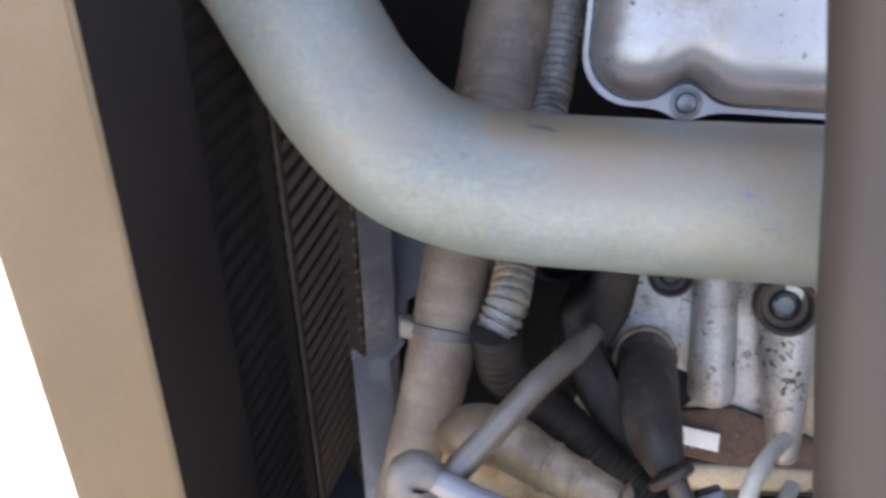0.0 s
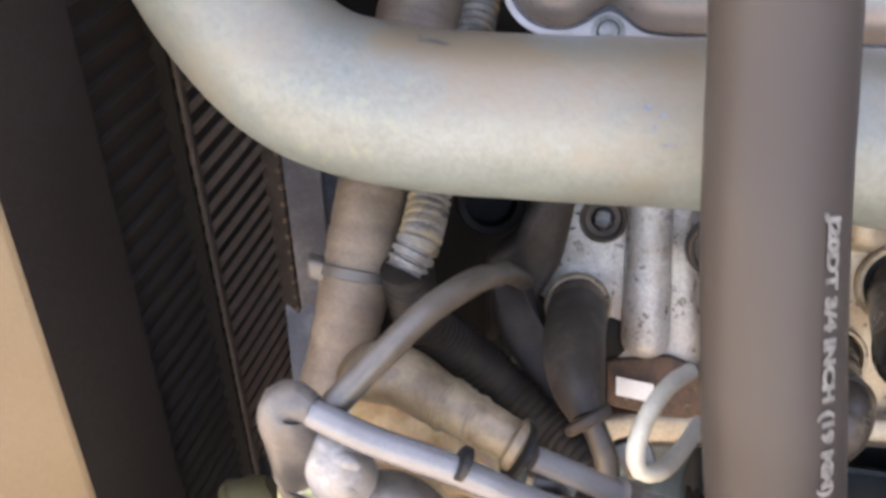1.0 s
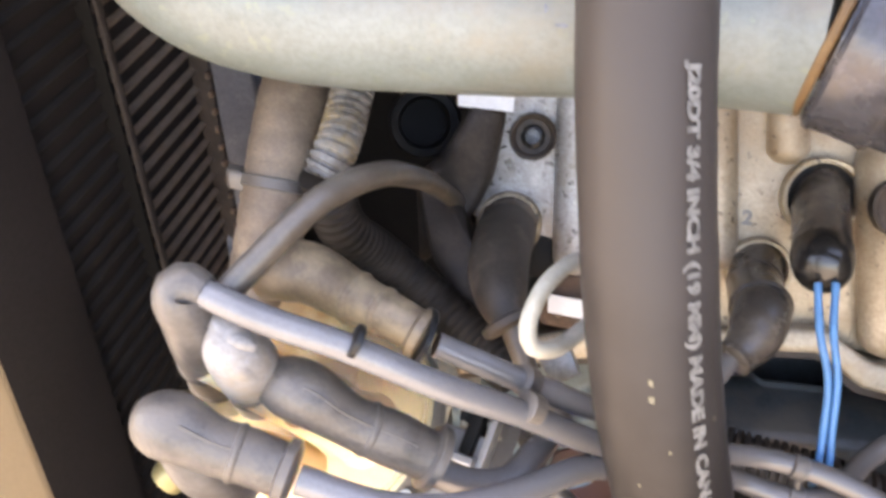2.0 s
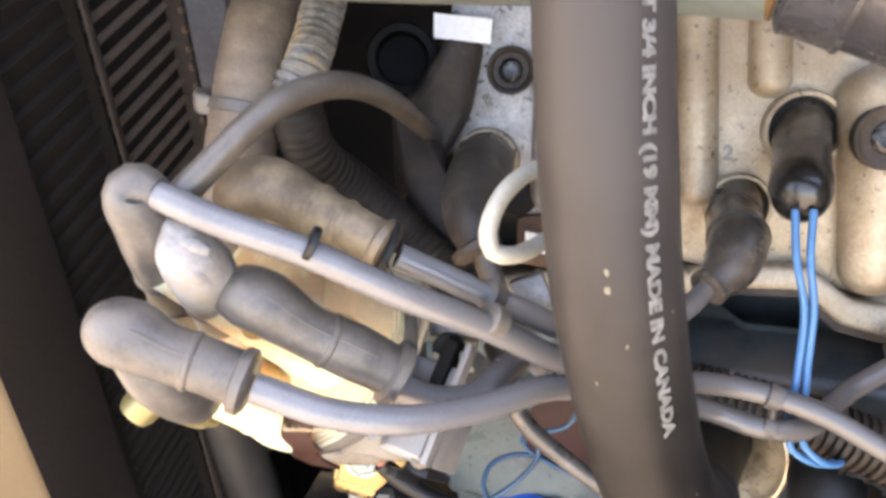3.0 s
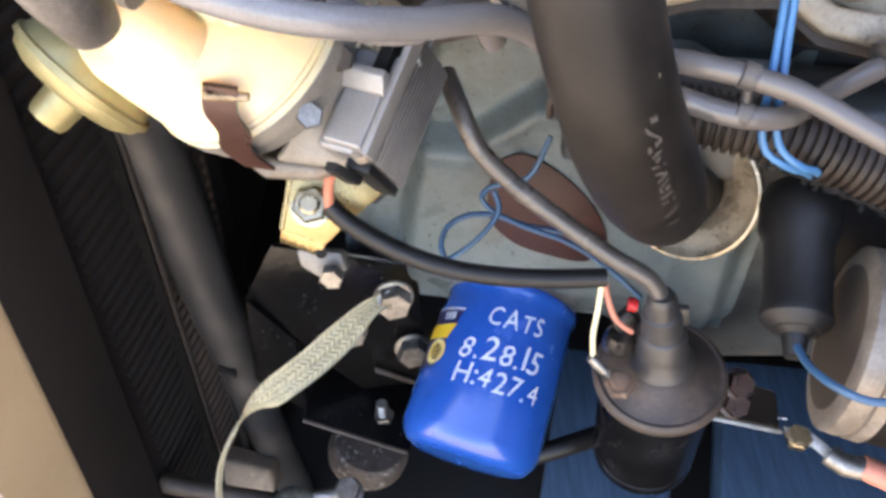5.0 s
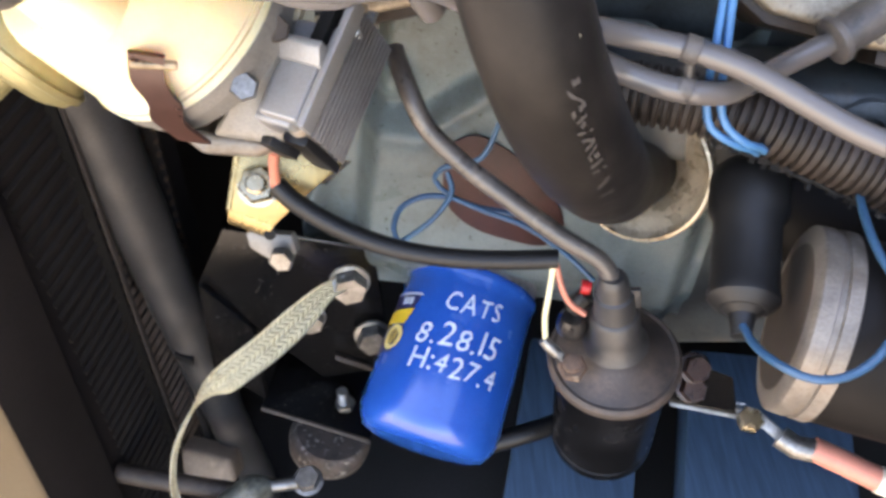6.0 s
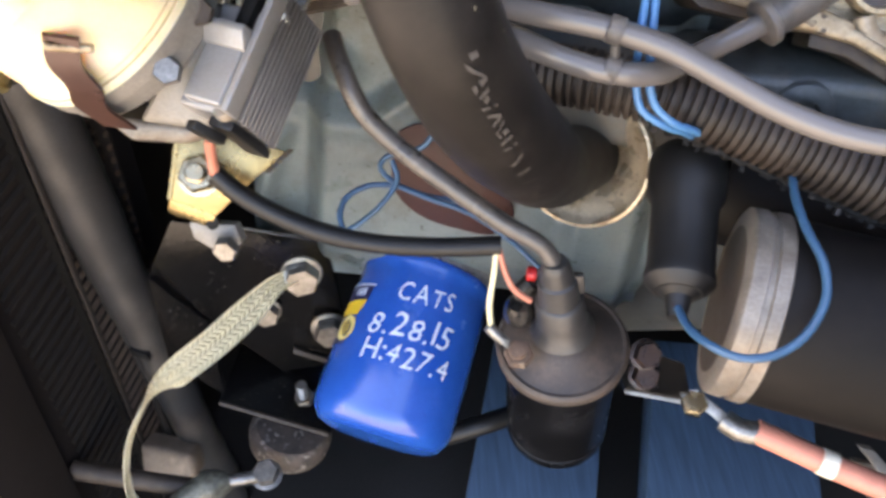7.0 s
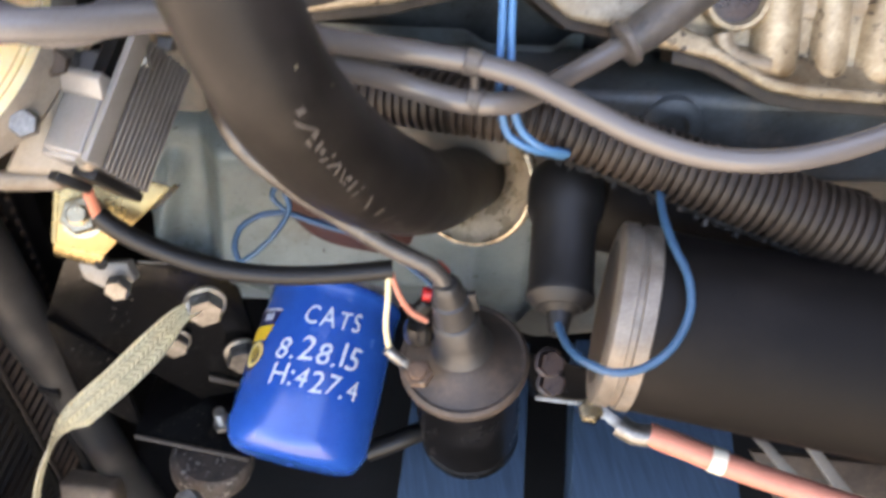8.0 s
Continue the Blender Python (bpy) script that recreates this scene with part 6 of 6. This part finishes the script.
conduit_tube = part("tube", tube(CP, seg=36, rib=(0.0036, 0.0019, 0.62)), "loom", cd)
rng = random.Random(4)
ln = spline(CP, 0.002)
lf = frames(ln)
edge = []
for k in range(42, len(ln)):
    at, tan, u, w = lf[k]
    dn = V((0, -0.62, -0.78))
    dn = (dn - tan * dn.dot(tan)).normalized()
    edge.append((at + dn * (ln[k][3] - 0.0002) + dn * rng.uniform(-0.0006, 0.0008), tan, dn))
split = part("split_edge", tube([(*e[0], rng.uniform(0.0007, 0.0017)) for e in edge], seg=8, step=0.0012), "neck_black", conduit_tube, "dark ragged split edge")
for i in range(0, len(edge) - 1):
    if rng.random() < 0.6:
        o, tan, dn = edge[i]
        h = rng.uniform(0.0012, 0.0032)
        part("tooth", slab(o + dn * 0.0002, tan * rng.uniform(0.0012, 0.0024), dn * h + tan * rng.uniform(-0.001, 0.001), tan.cross(dn) * 0.0016), "neck_black" if rng.random() < 0.7 else "loom", conduit_tube)
# battery cable
cable = thing("battery_cable", (0.3674, 0.1940, 0.6473), "salmon red battery cable with a tinned lug", "cable")
jacket = part("jacket", tube([(0.3338, 0.2122, 0.6520), (0.3479, 0.2052, 0.6499), (0.3679, 0.1949, 0.6468), (0.3943, 0.1826, 0.6442), (0.4246, 0.1689, 0.6407), (0.4777, 0.1467, 0.6307)], 0.0053, 20), "pink_wire", cable)
part("lug", join(tube([(0.3219, 0.2182, 0.6519), (0.3272, 0.2136, 0.6509), (0.3367, 0.2112, 0.6514)], 0.0050, 16), prism([(0.3058, 0.2302, 0.6545), (0.3162, 0.2270, 0.6558), (0.3252, 0.2185, 0.6528), (0.3229, 0.2153, 0.6491), (0.3163, 0.2224, 0.6510), (0.3075, 0.2265, 0.6509)], (0, 0.002, -0.001), 0.0006)), "zinc", cable, "tinned crimp lug")
ta, tb = V((0.3580, 0.1996, 0.6486)), V((0.3637, 0.1967, 0.6481))
part("tag", lathe(ta, tb, [(0, 0.0055), (0.0001, 0.0058), ((tb - ta).length, 0.0058), ((tb - ta).length + 0.0001, 0.0055)], 24), "paper_tan", jacket, "pale paper tag")
bolt((0.3115, 0.2266, 0.6502), V((0.3070, 0.2198, 0.6715)) - V((0.3115, 0.2266, 0.6502)), 0.0058, "zinc_bright", "yellowish zinc bolt holding the battery cable lug", washer=False)
foot = thing("motor_foot", (0.4258, 0.2106, 0.5942), "worn bright steel foot strips under the motor", "bracket")
part("strip", prism([(0.4034, 0.2295, 0.6103), (0.4103, 0.2278, 0.6097), (0.4282, 0.2008, 0.5989), (0.4213, 0.2011, 0.5981)], (0, 0.004, -0.002), 0.0006), "alu_dull", foot)
part("strip", prism([(0.4272, 0.2257, 0.6102), (0.4341, 0.2240, 0.6096), (0.4497, 0.1946, 0.5960), (0.4415, 0.1957, 0.5958)], (0, 0.004, -0.002), 0.0006), "alu_dull", foot)
part("plate", prism([(0.4112, 0.2353, 0.5885), (0.4961, 0.2184, 0.5849), (0.4995, 0.1912, 0.5570), (0.4292, 0.2043, 0.5590)], (0, 0.004, -0.002), 0.0006), "steel_dark", foot, "oily dark plate")
# bracket between coil and motor
bk = thing("coil_bracket", (0.3285, 0.3006, 0.5667), "black steel bracket with a rusty nut and a label", "bracket")
part("plate", prism([(0.2915, 0.2873, 0.6233), (0.3330, 0.2834, 0.6070), (0.3456, 0.2841, 0.5721), (0.3093, 0.2928, 0.5720)], (0, 0.003, -0.002), 0.0006), "black_paint", bk)
part("edge", prism([(0.3090, 0.2927, 0.5733), (0.3468, 0.2835, 0.5730), (0.3468, 0.2820, 0.5714), (0.3090, 0.2912, 0.5717)], (0, 0.002, 0), 0.0003), "zinc", bk, "bare bright edge")
bars = bmesh.new()
for i in range(6):
    q = slab(V((0.3244, 0.2881, 0.5824)) + V((0.0042 * i, -0.0008, -0.0008 * i)), (0.003, 0, -0.0006), (0, -0.0004, 0.0016), (0, 0.0003, 0))
    me = bpy.data.meshes.new("t")
    q.to_mesh(me)
    q.free()
    bars.from_mesh(me)
    bpy.data.meshes.remove(me)
part("printing", bars, "white_ink", bk, "small white printing bars")
for p in ((0.3096, 0.2829, 0.6167), (0.3133, 0.2854, 0.5963)):
    bolt(p, V((0, -0.7, 0.7)), 0.0072, "nut_rust", "rusty dark hexagon nut on the coil bracket", washer=True)

# ---- lower left: mount, strap, bolts ----
mount = thing("engine_mount", (0.1124, 0.3255, 0.4788), "black painted steel engine mount with a rubber block", "engine mount")
part("plate", prism([(0.0673, 0.3330, 0.6659), (0.1418, 0.3597, 0.6256), (0.1497, 0.3606, 0.5179), (0.1041, 0.3598, 0.5072), (0.0627, 0.3535, 0.5709), (0.0489, 0.3278, 0.6303)], EN * 0.006, 0.0015), "black_paint", mount)
part("web", prism([(0.0516, 0.3215, 0.6368), (0.0699, 0.3397, 0.5815), (0.0694, 0.3413, 0.5075), (0.0381, 0.3447, 0.5384)], EN * 0.006, 0.0015), "black_paint", mount)
part("shelf", prism([(0.0682, 0.3294, 0.5167), (0.1356, 0.3213, 0.4902), (0.1482, 0.3795, 0.4942), (0.0730, 0.3924, 0.5035)], (0, 0, -0.004), 0.0008), "black_paint", mount)
part("shelf_edge", prism([(0.0684, 0.3288, 0.5175), (0.1357, 0.3212, 0.4916), (0.1357, 0.3197, 0.4900), (0.0684, 0.3276, 0.5162)], (0, 0.0015, 0), 0.0003), "steel_dark", mount, "bare worn edge")
part("rubber", lathe((0.1096, 0.3386, 0.4778), (0.1029, 0.3372, 0.4469), [(0, 0.024), (0.003, 0.027), (0.010, 0.028), (0.018, 0.027), (0.024, 0.022)], 44), "mount_rubber", mount, "worn brown rubber block")

part("worn_edge", prism([(0.0974, 0.3451, 0.6506), (0.1391, 0.3588, 0.6281), (0.1391, 0.3581, 0.6274), (0.0974, 0.3445, 0.6499)], EN * 0.002, 0.0002), "alu_dull", mount, "bare worn edge")
part("worn_edge", prism([(0.1140, 0.3576, 0.5346), (0.1425, 0.3564, 0.5203), (0.1425, 0.3546, 0.5185), (0.1140, 0.3554, 0.5322)], EN * 0.002, 0.0002), "steel_dark", mount, "bare worn edge")
bolt((0.1298, 0.3320, 0.6292), V((0.10, -0.92, 0.12)), 0.0098, "zinc", "large zinc bolt holding the braided strap")
bolt((0.1388, 0.3553, 0.5583), V((0.10, -0.92, 0.12)), 0.0100, "zinc", "large zinc bolt on the black mount")
bolt((0.1031, 0.3501, 0.5798), V((0.10, -0.92, 0.12)), 0.0078, "zinc", "zinc bolt on the black mount")
bolt((0.1182, 0.3453, 0.4941), (0, -0.1, 1), 0.0075, "zinc", "zinc stud and nut on the black mount", stud=0.021)
bolt((0.0979, 0.2977, 0.4821), (0, -0.25, 1), 0.0085, "zinc", "zinc bolt and washers on the lower mount")
# braided strap
strap = thing("ground_strap", (0.0775, 0.3066, 0.5930), "flat braided ground strap hanging from a bolt", "strap")
SP = [(0.1284, 0.3241, 0.6359), (0.1184, 0.3199, 0.6327), (0.1042, 0.3092, 0.6235), (0.0863, 0.2981, 0.6118), (0.0673, 0.2910, 0.5983), (0.0511, 0.2864, 0.5820), (0.0389, 0.2810, 0.5626), (0.0315, 0.2734, 0.5419), (0.0321, 0.2623, 0.5186), (0.0509, 0.2562, 0.4994)]
SWD = [0.0036, 0.0050, 0.0078, 0.0082, 0.0080, 0.0070, 0.0046, 0.0028, 0.0026, 0.0030]
ln = spline([(*p, w) for p, w in zip(SP, SWD)], 0.0005)
across0 = V((0.0938, 0.2953, 0.6058)) - V((0.0803, 0.3092, 0.6181))
bm = bmesh.new()
n_across, grid = 48, []
for i, c in enumerate(ln):
    tan = V(ln[min(len(ln) - 1, i + 1)][:3] - ln[max(0, i - 1)][:3]).normalized()
    k = min(1.0, max(0.0, (i / len(ln) - 0.36) / 0.2))
    side = across0.normalized() * (1 - k) + V((0.25, 0.95, 0.0)) * k
    side = (side - tan * side.dot(tan)).normalized()
    nrm = side.cross(tan)
    row = []
    for j in range(n_across + 1):
        f = j / n_across * 2 - 1
        col, u = divmod(j / n_across * 5, 1)
        phase = i * 0.0005 / 0.0034 + (u if int(col) % 2 else 1 - u)
        weave = 0.0017 * abs(math.sin(math.pi * phase)) ** 0.7 * (0.25 + 0.75 * math.sin(math.pi * u))
        row.append(bm.verts.new(V(c[:3]) + side * f * c[3] + nrm * (weave + 0.001 * (1 - f * f))))
    grid.append(row)
for a, b in zip(grid, grid[1:]):
    for j in range(n_across):
        bm.faces.new((a[j], a[j + 1], b[j + 1], b[j]))
bmesh.ops.solidify(bm, geom=bm.faces[:], thickness=0.0014)
part("braid", bm, "braid", strap)
part("lug", prism([(0.1214, 0.3256, 0.6363), (0.1280, 0.3270, 0.6389), (0.1296, 0.3241, 0.6331), (0.1227, 0.3207, 0.6314)], EN * 0.0016, 0.0004), "zinc", strap, "flat tinned lug")
strap2 = thing("cable_lug", (0.0974, 0.3003, 0.4877), "cable lug with frayed green-grey braid on a bolt", "terminal")
part("lug", tube([(0.0993, 0.2966, 0.4839), (0.0842, 0.2929, 0.4864), (0.0740, 0.2911, 0.4869)], 0.0042, 14), "zinc", strap2)
part("fray", tube([(*(0.0768, 0.2911, 0.4870), 0.0045), (*(0.0689, 0.2895, 0.4864), 0.0085), (*(0.0606, 0.2861, 0.4851), 0.0100), (*(0.0480, 0.2786, 0.4838), 0.0085), (*(0.0376, 0.2705, 0.4747), 0.007)], seg=24, step=0.0015, wobble=0.5), "foil", strap2, "frayed grey-green braid")
wire("rod", [(-0.0218, 0.3006, 0.4885), (0.0226, 0.2967, 0.4796), (0.0680, 0.2937, 0.4717)], 0.0062, "steel_dark", "dark steel rod below the hose", "rod")
part("cast_lug", prism([(0.0032, 0.3383, 0.4570), (0.0381, 0.3320, 0.4523), (0.0421, 0.3199, 0.4397), (0.0051, 0.3249, 0.4429)], EN * 0.02, 0.004, 3), "brown_hose", mount, "dusty cast lug")
wire("hose_stub", [(0.2113, 0.3072, 0.5088), (0.2360, 0.3114, 0.5147), (0.2588, 0.3215, 0.5121)], 0.0065, "black_wire", "black hose passing behind the oil filter", "hose")

# small metal pieces behind the leads
LINK = [V(c) for c in ((0.1287, 0.2821, 0.8254), (0.1317, 0.2813, 0.8244), (0.1234, 0.2731, 0.8134), (0.1266, 0.2726, 0.8126), (0.1322, 0.2778, 0.8195), (0.1494, 0.2764, 0.8174), (0.1473, 0.2688, 0.8070), (0.1316, 0.2699, 0.8088), (0.1382, 0.2748, 0.8154), (0.1440, 0.2732, 0.8131), (0.1451, 0.2697, 0.8084))]
clutter = thing("linkage", (0.1383, 0.2619, 0.8236), "greasy steel linkage pieces behind the ignition leads", "linkage")
part("post", prism([LINK[0], LINK[1], LINK[3], LINK[2]], EN * 0.006, 0.0012), "alu_stained", clutter, "bare post")
plate = part("plate", prism([LINK[4], LINK[5], LINK[6], LINK[7]], EN * 0.005, 0.0015, 3), "alu_stained", clutter, "tan stained plate")
hub = LINK[8]
# black disc laid on the plate paints a shaded opening
part("hole", lathe(hub + EN * 0.001, hub - EN, [(0, 0.0062), (0.0016, 0.0062), (0.0019, 0.0058), (0.0018, 0.0005)], 28), "neck_black", plate, "black disc painting the shaded hole in the plate")
part("tongue", prism([LINK[9] + V((-0.0015, 0, 0.003)), LINK[9] + V((0.003, 0, 0.002)), LINK[10] + V((0.003, 0, 0)), LINK[10] + V((-0.002, 0, 0))], -EN * 0.003, 0.0008), "zinc", plate, "bright tongue")
part("arm", prism([(0.1595, 0.2854, 0.8384), (0.1722, 0.2881, 0.8417), (0.1775, 0.2806, 0.8314), (0.1659, 0.2780, 0.8281)], EN * 0.008, 0.002), "zinc", clutter)
part("arm", prism([(0.1302, 0.2972, 0.8073), (0.1515, 0.2951, 0.8051), (0.1494, 0.2915, 0.8012), (0.1303, 0.2936, 0.8034)], EN * 0.006, 0.001), "zinc", clutter)

# ---- timber bearers below ----
for a, b, far in (((0.2236, 0.2983, 0.4045), (0.3175, 0.2863, 0.4076), (0.2643, 0.4721, 0.4185)), ((0.3482, 0.2776, 0.4182), (0.4726, 0.2617, 0.4223), (0.3936, 0.4491, 0.4305))):
    a, b, far = V(a), V(b), V(far)
    w = V((b.x - a.x, b.y - a.y, 0))
    d = far - a
    solo("timber_bearer", slab(a, w, d, w.cross(d).normalized() * -0.04, 0.003), "wood", "blue stained rough timber bearer under the engine", "timber", "timber bearers")

# ---- radiator fins, many alike ----
def fin_mesh(name, length, thick, deep, material):
    bm = slab((0, 0, 0), (RU + V((0, 0, 0.16))) * length, RN * deep + V((0, 0, -0.0016)), (0, 0, thick))
    me = bpy.data.meshes.new(name)
    bmesh.ops.recalc_face_normals(bm, faces=bm.faces)
    bm.to_mesh(me)
    bm.free()
    me.materials.append(M[material])
    return me


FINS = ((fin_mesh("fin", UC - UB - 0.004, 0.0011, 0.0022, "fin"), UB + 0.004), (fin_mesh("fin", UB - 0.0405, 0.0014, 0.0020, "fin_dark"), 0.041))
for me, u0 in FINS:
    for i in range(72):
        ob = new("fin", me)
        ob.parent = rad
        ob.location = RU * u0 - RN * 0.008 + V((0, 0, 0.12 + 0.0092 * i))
